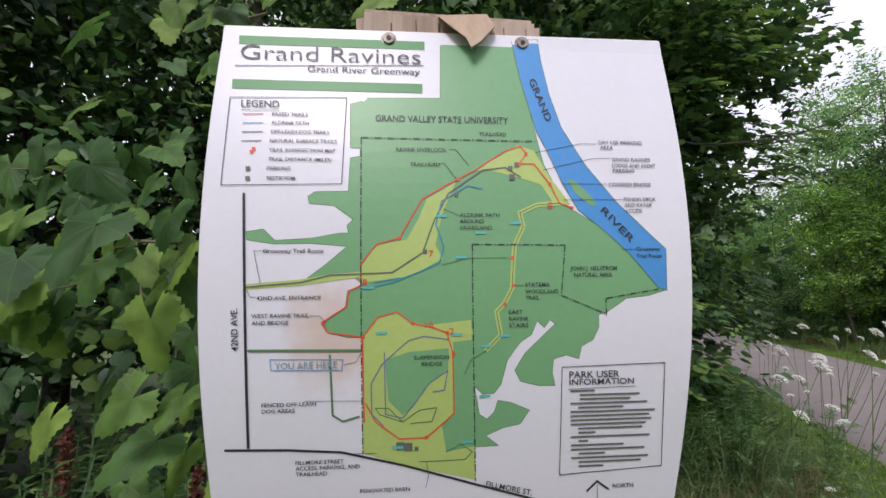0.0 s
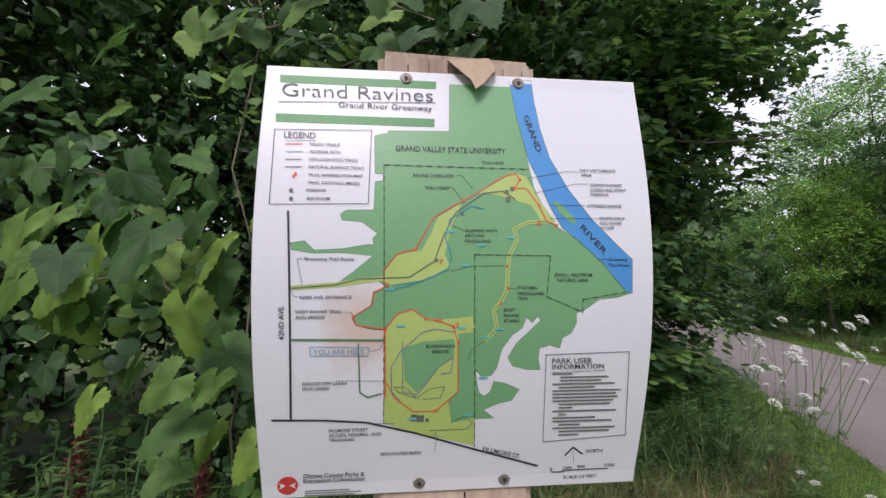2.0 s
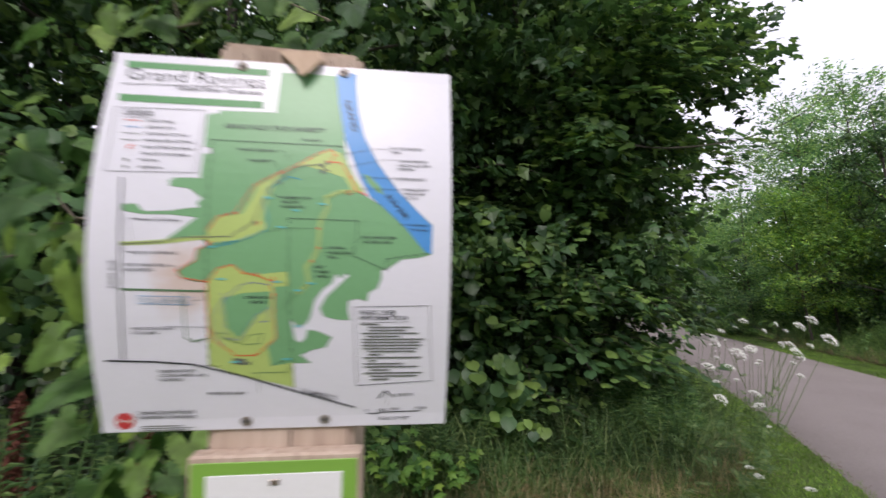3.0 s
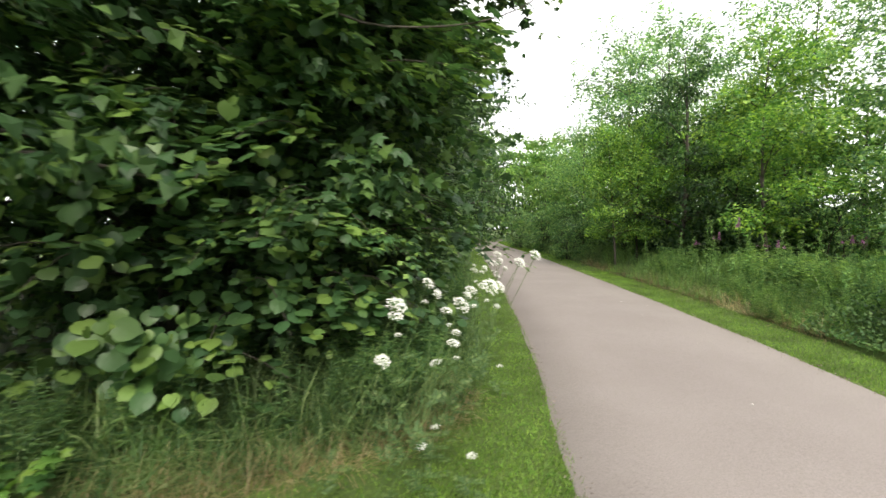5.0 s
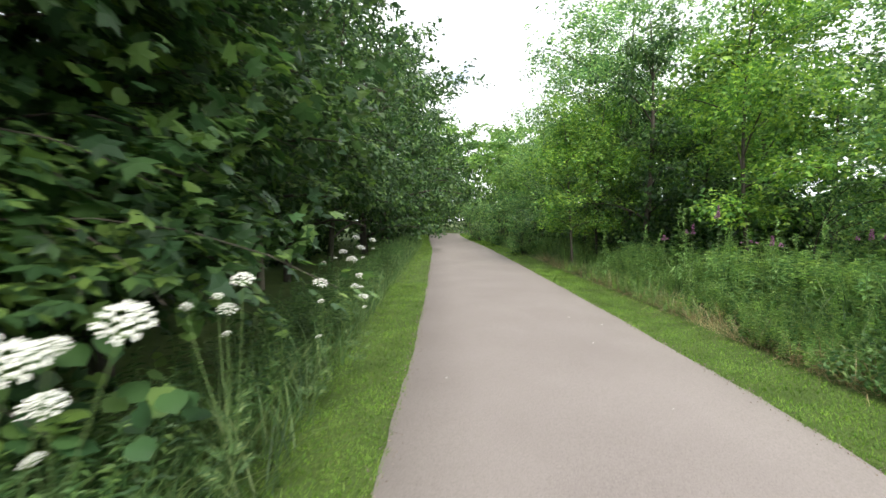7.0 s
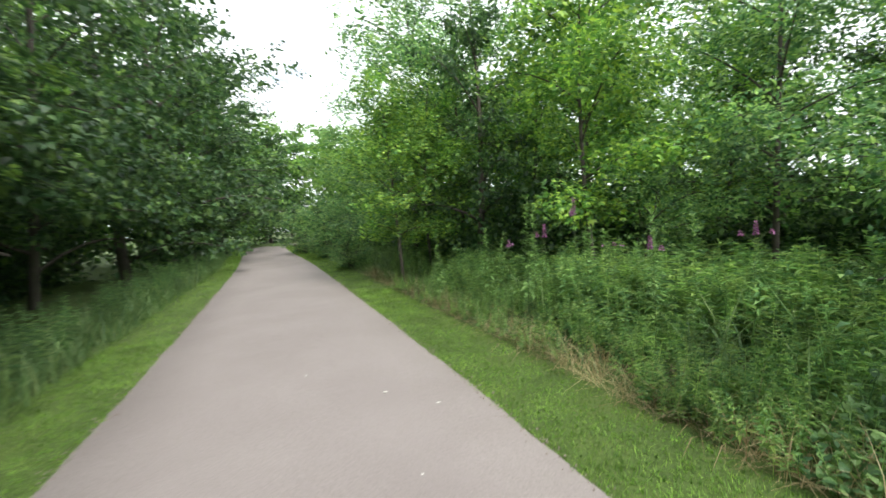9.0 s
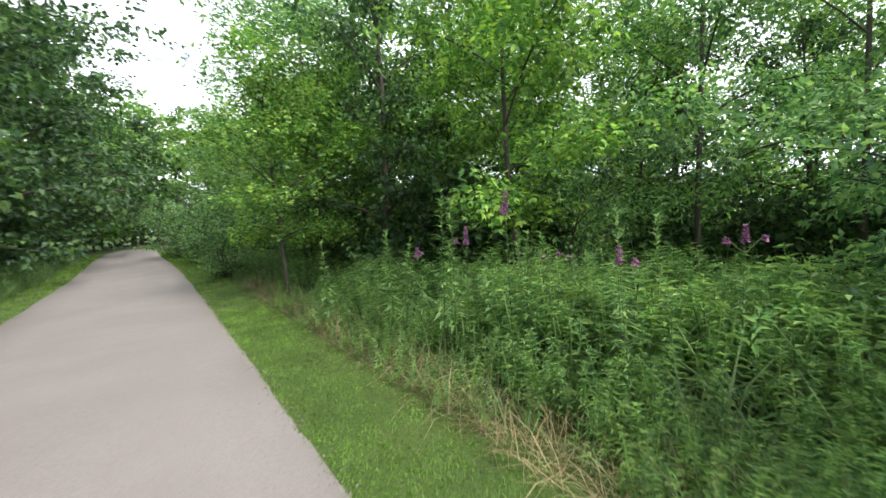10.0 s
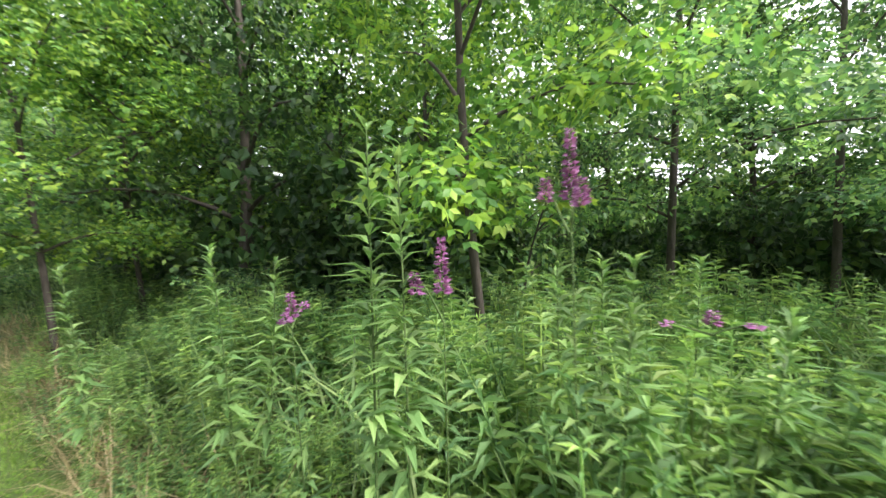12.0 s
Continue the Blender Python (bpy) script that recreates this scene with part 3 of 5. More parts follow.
tagged(new("undergrowth", tri_mesh("undergrowth", *soup(undergrowth(22000, 2, 8, 4.8, 0.2, 1.6, 0.066), undergrowth(12000, 8, 14.5, 4.6, 0.65, 1.9, 0.115, 0.05, lobed_leaf()), undergrowth(9000, 13.2, 31.5, 1.9, 0.2, 2.6, 0.18), undergrowth(6000, 13.2, 31.5, 2.6, 3.2, 2.6, 0.2, 2.0), undergrowth(12000, 14.5, 30, 4.0, 0.2, 2.0, 0.17), undergrowth(7000, 30, 56, 4.5, 0.0, 2.2, 0.26), undergrowth(7000, 54, 86, 6.0, 0.0, 2.5, 0.34), undergrowth(8500, 8.5, 13.0, 3.6, -0.30, 1.7, 0.11, 2.35, lobed_leaf())), M_DARK)), "dense dark leafy undergrowth at the wood's edge, inner layers added as its shaded depth", "undergrowth", kind="stuff")

vines = empty("grapevine", pose(0, 0, 0), "wild grapevine draped over the wood's edge", "vine")
for s0, s1, n, size, top in ((2.0, 7.0, 9500, 0.078, 4.4), (7.0, 10.8, 5200, 0.112, 3.6), (10.8, 14, 1000, 0.10, 2.8)):
    ob = under(new("foliage", tri_mesh("foliage", *bank_leaves(n, s0, s1, 0.35, top, size, 0.8, GRAPE), M_GRAPE, True)), vines)
    ob["kind"] = "stuff"


def boughs(n, s0, s1, z0, z1, reach, leaf, size, per, seed):
    """Leafy boughs reaching out of the wood in drooping tiers, their leaves spread flat to the light."""
    r = np.random.default_rng(seed)
    s, z = s0 + (s1 - s0) * r.random(n), z0 + (z1 - z0) * r.random(n)
    s = np.where((np.abs(s - 8.6) < 0.35) & (np.abs(z - 1.45) < 0.6), s + 1.1, s)
    p, out = bank_point(s)
    stems, pos, d, up, sz = [], [], [], [], []
    for i in range(n):
        side = np.array([-out[i, 1], out[i, 0], 0])
        go = np.append(out[i], 0) + side * r.normal() * 0.6
        t = np.linspace(0, 1, 7)[:, None]
        length = reach * (0.6 + 0.6 * r.random())
        root = np.append(p[i] - out[i] * (0.75 + 0.2 * r.random()), z[i])
        line = root + go * t * (length + 0.35) + np.array([0, 0, 1.0]) * (0.22 * np.sin(t * 2.2) - 0.34 * t ** 2) * (0.6 + 0.8 * r.random())
        stems.append(tube(line, np.linspace(0.008, 0.002, 7), 5))
        k = int(per * (0.7 + 0.6 * r.random()))
        u = 0.2 + 0.8 * r.random(k) ** 0.8
        q = np.stack([np.interp(u, t[:, 0], line[:, j]) for j in range(3)], -1)
        sway = r.normal(size=k)
        pos.append(q + side * (sway * 0.16 * max(1.0, reach / 0.85) * (1.15 - u * 0.5))[:, None] + np.stack([0 * u, 0 * u, r.normal(size=k) * 0.035 - 0.05 * np.abs(sway)], -1))
        d.append(go * 0.7 + side * sway[:, None] * 0.8 + r.normal(size=(k, 3)) * 0.25 + np.array([0, 0, -0.35]))
        up.append(np.array([0, 0, 1.0]) + go * 0.35 + r.normal(size=(k, 3)) * 0.22)
        sz.append(size * (0.55 + 0.7 * r.random(k)))
    return soup(*stems), stamp(leaf, np.concatenate(pos), frames_of(np.concatenate(d), np.concatenate(up)), np.concatenate(sz))


for name, label, word, args in (("vine_bough", "wild grapevine boughs hanging in tiers at the wood's edge", "vine", (62, 7.6, 14.5, 0.55, 3.3, 0.58, GRAPE, 0.108, 46, 5)),
                                ("elder_bough", "elder boughs with feathered pale green leaves at the wood's edge", "shrub", (10, 10.3, 12.4, 1.2, 2.1, 0.7, PINNATE, 0.22, 26, 8)),
                                ("maple_bough", "low maple boughs arching out above the weeds", "branch", (44, 12.5, 21.0, 2.0, 4.2, 0.75, lobed_leaf(), 0.11, 60, 13)),
                                ("maple_bough", "maple boughs arching high over the weeds beside the sign", "branch", (26, 10.2, 12.6, 2.7, 4.3, 1.0, lobed_leaf(), 0.115, 70, 21)),
                                ("maple_bough", "high maple boughs reaching far out towards the path", "branch", (20, 10.8, 12.2, 3.6, 4.9, 1.5, lobed_leaf(), 0.12, 120, 34))):
    thing = empty(name, pose(0, 0, 0), label, word)
    wood, leaf = boughs(*args)
    under(new("stem", tri_mesh("stem", *wood, M_BARK, True)), thing)["kind"] = "stuff"
    under(new("foliage", tri_mesh("foliage", *leaf, {"vine_bough": M_GRAPE, "elder_bough": M_GRAPE, "maple_bough": M_GRAPE}[name])), thing)["kind"] = "stuff"


# a vine hanging beside the sign, leaf by leaf
def hanging_vine():
    vine = empty("grapevine", pose(-1.83, -0.165, 0, 0, 0, 4.5), "grapevine with large toothed leaves hanging beside the sign", "vine")
    shapes = []
    for i in range(4):
        shapes.append(tri_mesh("leaf", *broad_leaf(i), M_VINE_LEAF, True))
    strands = [((0.15, 0.0, -0.05), (0.12, 0.02, 1.25), (0.14, -0.02, 2.35), 92), ((-0.05, 0.08, 1.45), (-0.25, 0.05, 1.95), (-0.42, 0.0, 1.88), 34),
               ((0.10, 0.05, 2.2), (0.34, 0.05, 2.34), (0.56, 0.0, 2.10), 30), ((0.26, 0.10, -0.05), (0.30, 0.06, 0.75), (0.16, 0.0, 1.22), 74), ((0.02, 0.0, 1.68), (-0.12, -0.04, 1.72), (-0.26, -0.08, 1.50), 30)]
    for a, b, c, n in strands:
        t = np.linspace(0, 1, 14)[:, None]
        line = np.array(a) * (1 - t) ** 2 + 2 * np.array(b) * t * (1 - t) + np.array(c) * t ** 2
        line += 0.022 * np.sin(np.arange(14)[:, None] * (1.7, 2.3, 0.0))
        under(new("stem", tri_mesh("stem", *tube(line, np.linspace(0.0035, 0.0015, 14), 5), M_PALE_BARK, True)), vine)
        for i in range(n):
            u = rng.random()
            p = line[int(u * 13)] + rng.normal(size=3) * ((0.12, 0.08, 0.07) if line[int(u * 13)][2] > 1.3 else (0.06, 0.06, 0.07)) + np.array([0, -0.05, 0])
            if p[2] < 0.12:
                continue
            d = np.array([rng.normal() * 0.55, -0.22 + rng.normal() * 0.25, -0.85 + rng.normal() * 0.3])
            up = np.array([rng.normal() * 0.3, -0.95 + rng.normal() * 0.2, 0.65 + rng.normal() * 0.25])
            s = (0.050 + 0.040 * rng.random()) * (0.8 if u > 0.9 else 1)
            leaf = under(new("leaf", shapes[i % 4]), vine)
            turn = Matrix(frames_of(d[None], up[None])[0].tolist()).to_4x4()
            leaf.matrix_local = Matrix.Translation(p) @ turn @ Matrix.Diagonal((s, s, s, 1))


M_VINE_LEAF = object_leaf("vine_leaf", (0.048, 0.115, 0.040), (0.105, 0.215, 0.058), (0.26, 0.40, 0.075))
hanging_vine()

# ---- the trail map on its post ----
# Printed artwork in millimetres from the middle of the board: x to the right, z up.
GREEN_AREAS = [
    [(-10.3, 185.4), (-10.2, 247.5), (67.2, 251.5), (70.6, 227.4), (74.8, 205.8), (83.1, 177.2), (90.6, 143.7), (97.3, 117.4), (110.4, 92.0), (120.3, 73.0), (154.8, 52.8), (188.1, 23.5), (224.9, -15.8), (209.0, -20.7), (184.0, -23.3), (163.4, -37.0), (152.7, -40.2), (22.8, -43.5), (22.0, 33.2), (-89.8, 31.5), (-92.1, 174.2), (-84.6, 183.9)],
    [(-101.3, 131.8), (-102.0, 176.9), (-90.6, 180.5), (-80.5, 165.3), (-77.9, -5.3), (-89.3, -5.4), (-103.0, 6.0), (-119.4, -0.3), (-141.8, 0.3), (-127.1, 11.1), (-103.4, 31.3), (-138.7, 34.6), (-175.6, 34.1), (-200.5, 38.2), (-201.4, 45.8), (-185.4, 48.3), (-174.2, 37.1), (-138.7, 39.2), (-111.2, 44.3), (-102.1, 44.4), (-103.8, 52.1), (-97.8, 58.4), (-116.9, 72.6), (-140.9, 74.4), (-142.5, 81.3), (-135.9, 86.0), (-102.8, 86.8), (-101.1, 120.9), (-91.3, 122.8), (-91.4, 131.4)],
    [(-89.8, 31.5), (22.0, 33.2), (22.8, -43.5), (-23.8, -48.2), (-43.1, -43.6), (-54.7, -34.4), (-73.6, -39.8), (-88.4, -58.9), (-103.5, -58.9), (-123.7, -52.8), (-127.6, -46.0), (-121.7, -39.9), (-105.4, -30.7), (-102.7, -13.1), (-89.2, -8.4)],
    [(22.8, -42.7), (153.5, -39.4), (153.6, -52.9), (147.1, -65.7), (134.9, -72.0), (131.7, -84.6), (118.7, -80.6), (105.0, -84.5), (103.5, -98.6), (106.0, -111.2), (89.1, -111.0), (70.7, -106.2), (65.1, -95.2), (76.1, -78.0), (108.0, -49.0), (102.3, -44.2), (95.9, -52.1), (88.7, -45.0), (82.3, -59.2), (70.4, -67.0), (57.1, -84.2), (50.2, -108.3), (43.2, -117.5), (31.4, -118.2), (23.5, -109.6)],
    [(1.2, -65.3), (22.8, -43.5), (23.5, -115.0), (27.7, -139.0), (35.6, -143.8), (43.3, -136.9), (47.2, -125.4), (60.6, -127.9), (78.9, -135.9), (69.5, -149.0), (51.3, -152.6), (33.4, -160.0), (46.8, -170.3), (24.1, -170.6), (6.3, -174.8), (-6.9, -174.5), (-11.0, -147.6), (2.0, -136.3)],
]
YELLOW_AREAS = [
    [(-88.4, -58.9), (-73.6, -39.8), (-54.7, -34.4), (-43.1, -43.6), (-23.8, -48.2), (20.5, -43.5), (20.7, -63.8), (2.0, -65.3), (2.0, -136.3), (-10.3, -147.6), (-6.1, -174.5), (22.5, -169.8), (22.9, -203.6), (-48.8, -185.8), (-88.9, -172.7)],
    [(-89.3, -5.4), (-89.5, 11.5), (-74.7, 32.5), (-44.2, 38.4), (-32.1, 60.4), (-24.6, 79.3), (5.6, 97.4), (-8.8, 64.0), (-15.5, 32.6), (-8.3, 18.7), (-39.8, 1.2)],
    [(25.2, 109.7), (53.7, 126.5), (69.7, 136.6), (87.4, 131.5), (105.5, 101.5), (126.0, 74.7), (109.7, 72.8), (94.2, 95.6), (71.5, 102.3), (42.7, 109.4)],
    [(-202.5, -5.5), (-149.1, -1.3), (-119.5, 3.6), (-89.5, 6.2), (-89.4, 0.8), (-149.0, -7.4), (-202.4, -10.8)],
]
INNER_GREEN = [(-66.9, -81.9), (-42.7, -74.4), (-2.6, -71.5), (-3.9, -93.1), (-22.3, -105.3), (-37.4, -126.6), (-49.5, -136.3), (-63.3, -121.6)]
RIVER = [(64.7, 251.4), (93.1, 252.9), (96.5, 228.7), (104.9, 192.6), (117.4, 156.7), (142.2, 117.0), (175.5, 77.4), (213.1, 41.6), (228.3, 28.0), (228.3, -15.8), (219.1, -12.6), (188.1, 23.5), (154.8, 52.8), (134.2, 68.5), (117.7, 96.2), (101.2, 131.9), (90.5, 151.7), (82.3, 179.5), (74.0, 207.4), (69.8, 227.4)]
ISLAND = [(121.8, 102.0), (131.6, 99.0), (149.8, 81.7), (153.1, 72.1), (144.9, 75.1), (130.0, 87.7)]
PRINTED_LINES = [
    ('red', 1.3, [(-90.0, -6.1), (-90.3, 13.8), (-74.7, 33.3), (-51.9, 39.8), (-29.2, 79.2), (-6.1, 93.1), (25.2, 109.7), (55.3, 129.7), (72.9, 135.9), (79.4, 128.1), (72.2, 117.4), (87.5, 117.1), (103.9, 95.9), (113.8, 76.1), (126.8, 71.5)]),
    ('red', 1.3, [(-127.6, -43.7), (-104.0, -28.4), (-102.0, -13.9), (-90.7, -7.7)]),
    ('red', 1.3, [(-127.6, -43.7), (-122.2, -53.6), (-88.4, -58.9)]),
    ('red', 1.3, [(-87.2, -142.5), (-88.4, -58.9), (-73.6, -39.8), (-54.7, -34.4), (-39.2, -45.9), (-19.9, -49.8), (-4.4, -56.0), (1.3, -76.1), (2.0, -136.3), (-11.0, -147.6), (-26.3, -159.6), (-52.9, -159.8), (-75.9, -142.7), (-85.9, -123.6)]),
    ('teal', 1.3, [(-89.2, -11.5), (-58.9, -5.1), (-28.3, 6.8), (-11.4, 14.7), (-6.9, 30.4), (-15.0, 53.7), (-9.0, 77.3), (17.5, 93.7), (33.3, 90.2)]),
    ('teal', 1.0, [(-77.9, -5.3), (-51.3, -0.4)]),
    ('greyline', 1.4, [(-202.5, -8.5), (-149.1, -4.3), (-119.5, 2.8), (-59.0, 4.9), (-28.6, 24.6), (-16.6, 57.6), (-2.1, 85.4), (33.1, 110.0), (57.0, 113.0), (73.1, 103.1)]),
    ('purple', 1.0, [(-68.3, -146.7), (-79.7, -135.1), (-80.2, -104.7), (-69.2, -85.7), (-42.8, -62.8), (-27.5, -59.0), (-2.7, -62.9)]),
    ('purple', 1.0, [(-67.0, -74.3), (-66.2, -135.3), (-49.4, -139.4), (-38.2, -126.5), (-22.3, -105.3), (-3.9, -93.9), (-7.6, -113.1), (-19.1, -114.5)]),
    ('darkgreen', 0.8, [(-49.4, -143.2), (-72.2, -135.2), (-76.1, -129.1), (-63.2, -129.2), (-49.4, -143.2), (-32.7, -132.0), (-15.1, -129.9), (-20.3, -143.6), (-41.7, -144.8)]),
    ('darkgreen', 0.8, [(-6.9, -174.5), (8.5, -167.2), (20.2, -175.1), (12.6, -182.6), (-33.6, -183.1)]),
    ('darkgreen', 0.9, [(113.8, 76.1), (89.5, 74.0), (71.8, 65.6), (75.1, 51.4), (65.7, 31.4), (64.2, 11.6), (62.8, -12.0), (54.2, -27.8), (46.4, -35.7), (50.5, -59.1), (34.9, -74.7), (19.3, -84.0), (13.2, -97.9)]),
    ('darkgreen', 0.7, [(-9.0, 12.4), (18.3, 19.0), (57.8, 19.5)]),
    ('darkgreen', 2.6, [(-199.0, -70.0), (-147.9, -70.9), (-89.8, -71.9)]),
    ('darkgreen', 1.8, [(-120.4, -75.6), (-117.9, -134.5), (-108.1, -140.7), (-91.7, -136.4)]),
    ('black', 0.5, [(-179.9, 27.2), (-193.7, 27.0), (-187.3, -4.6)]),
    ('black', 0.5, [(-200.2, -10.8), (-196.5, -18.2), (-191.4, -18.2)]),
    ('black', 0.5, [(-139.6, -36.9), (-130.0, -37.6), (-124.6, -43.7)]),
    ('black', 0.5, [(-144.8, -119.9), (-89.7, -121.3)]),
    ('black', 0.5, [(-27.2, -209.1), (-24.3, -197.0), (-26.0, -183.3)]),
    ('black', 0.5, [(-97.9, -172.5), (-75.4, -173.0)]),
    ('black', 0.5, [(154.5, 139.3), (138.0, 139.6), (89.1, 129.2)]),
    ('black', 0.5, [(169.5, 124.3), (150.4, 123.8), (97.3, 110.9)]),
    ('black', 0.5, [(164.6, 96.6), (117.7, 96.2)]),
    ('black', 0.5, [(181.3, 80.0), (117.8, 79.4)]),
    ('black', 0.5, [(8.4, 62.8), (-7.4, 69.5)]),
    ('black', 0.5, [(-18.0, 116.4), (-6.3, 116.7), (8.0, 97.4)]),
    ('black', 0.5, [(-1.0, 131.1), (5.3, 131.3), (18.8, 115.1)]),
    ('black', 0.5, [(75.6, -9.6), (64.4, -8.9)]),
    ('black', 0.5, [(194.7, 27.6), (179.7, 27.4)]),
    ('greyline', 0.6, [(-106.8, -85.5), (-95.6, -83.3), (-89.7, -74.2)]),
    ('black', 2.4, [(-204.4, 84.4), (-198.5, -163.7)]),
    ('black', 2.2, [(-220.7, -164.7), (-160.7, -166.7), (-109.1, -170.8), (-48.8, -185.8), (24.5, -208.2), (103.5, -231.4)]),
    ('black', 0.8, [(-216.7, 214.4), (-27.9, 220.3)]),
    ('black', 0.7, [(-220.3, 181.3), (-105.9, 183.8)]),
    ('black', 0.7, [(-105.9, 183.8), (-109.7, 94.4)]),
    ('black', 0.7, [(-109.7, 94.4), (-226.4, 92.1)]),
    ('black', 0.7, [(-226.4, 92.1), (-220.3, 181.3)]),
    ('black', 0.8, [(113.9, -93.2), (224.1, -90.8)]),
    ('black', 0.8, [(224.1, -90.8), (218.3, -196.9)]),
    ('black', 0.8, [(218.3, -196.9), (109.7, -202.0)]),
    ('black', 0.8, [(109.7, -202.0), (113.9, -93.2)]),
    ('black', 0.6, [(119.7, -115.7), (191.7, -114.1)]),
    ('black', 0.5, [(-209.1, 168.4), (-172.3, 169.1)]),
    ('blueline', 0.8, [(-177.8, -79.0), (-107.6, -80.2), (-108.9, -90.8), (-176.8, -89.5), (-177.8, -79.0)]),
    ('red', 0.9, [(-207.6, 164.2), (-187.8, 165.0)]),
    ('blueline', 0.9, [(-207.4, 155.1), (-187.6, 155.8)]),
    ('greyline', 0.9, [(-207.9, 145.9), (-188.1, 146.6)]),
    ('greyline', 0.9, [(-208.4, 136.7), (-188.7, 137.4)]),
    ('black', 1.2, [(120.4, -239.7), (135.7, -240.2), (135.6, -238.6), (168.1, -238.1), (195.2, -238.2)]),
    ('black', 0.5, [(149.4, -228.9), (149.3, -214.0)]),
    ('black', 2.0, [(138.0, -220.0), (149.3, -210.1), (161.5, -219.1)]),
]
DASHED = [[(-90.8, 142.3), (-88.9, -172.7)], [(-90.8, 142.3), (89.0, 141.2)], [(22.0, 33.2), (22.9, -204.4)], [(22.0, 33.2), (118.9, 32.2)], [(118.9, 32.2), (114.3, -19.6)], [(114.3, -19.6), (161.7, -39.4)], [(161.8, -41.0), (161.7, -23.4)], [(161.7, -23.4), (219.1, -14.2)]]
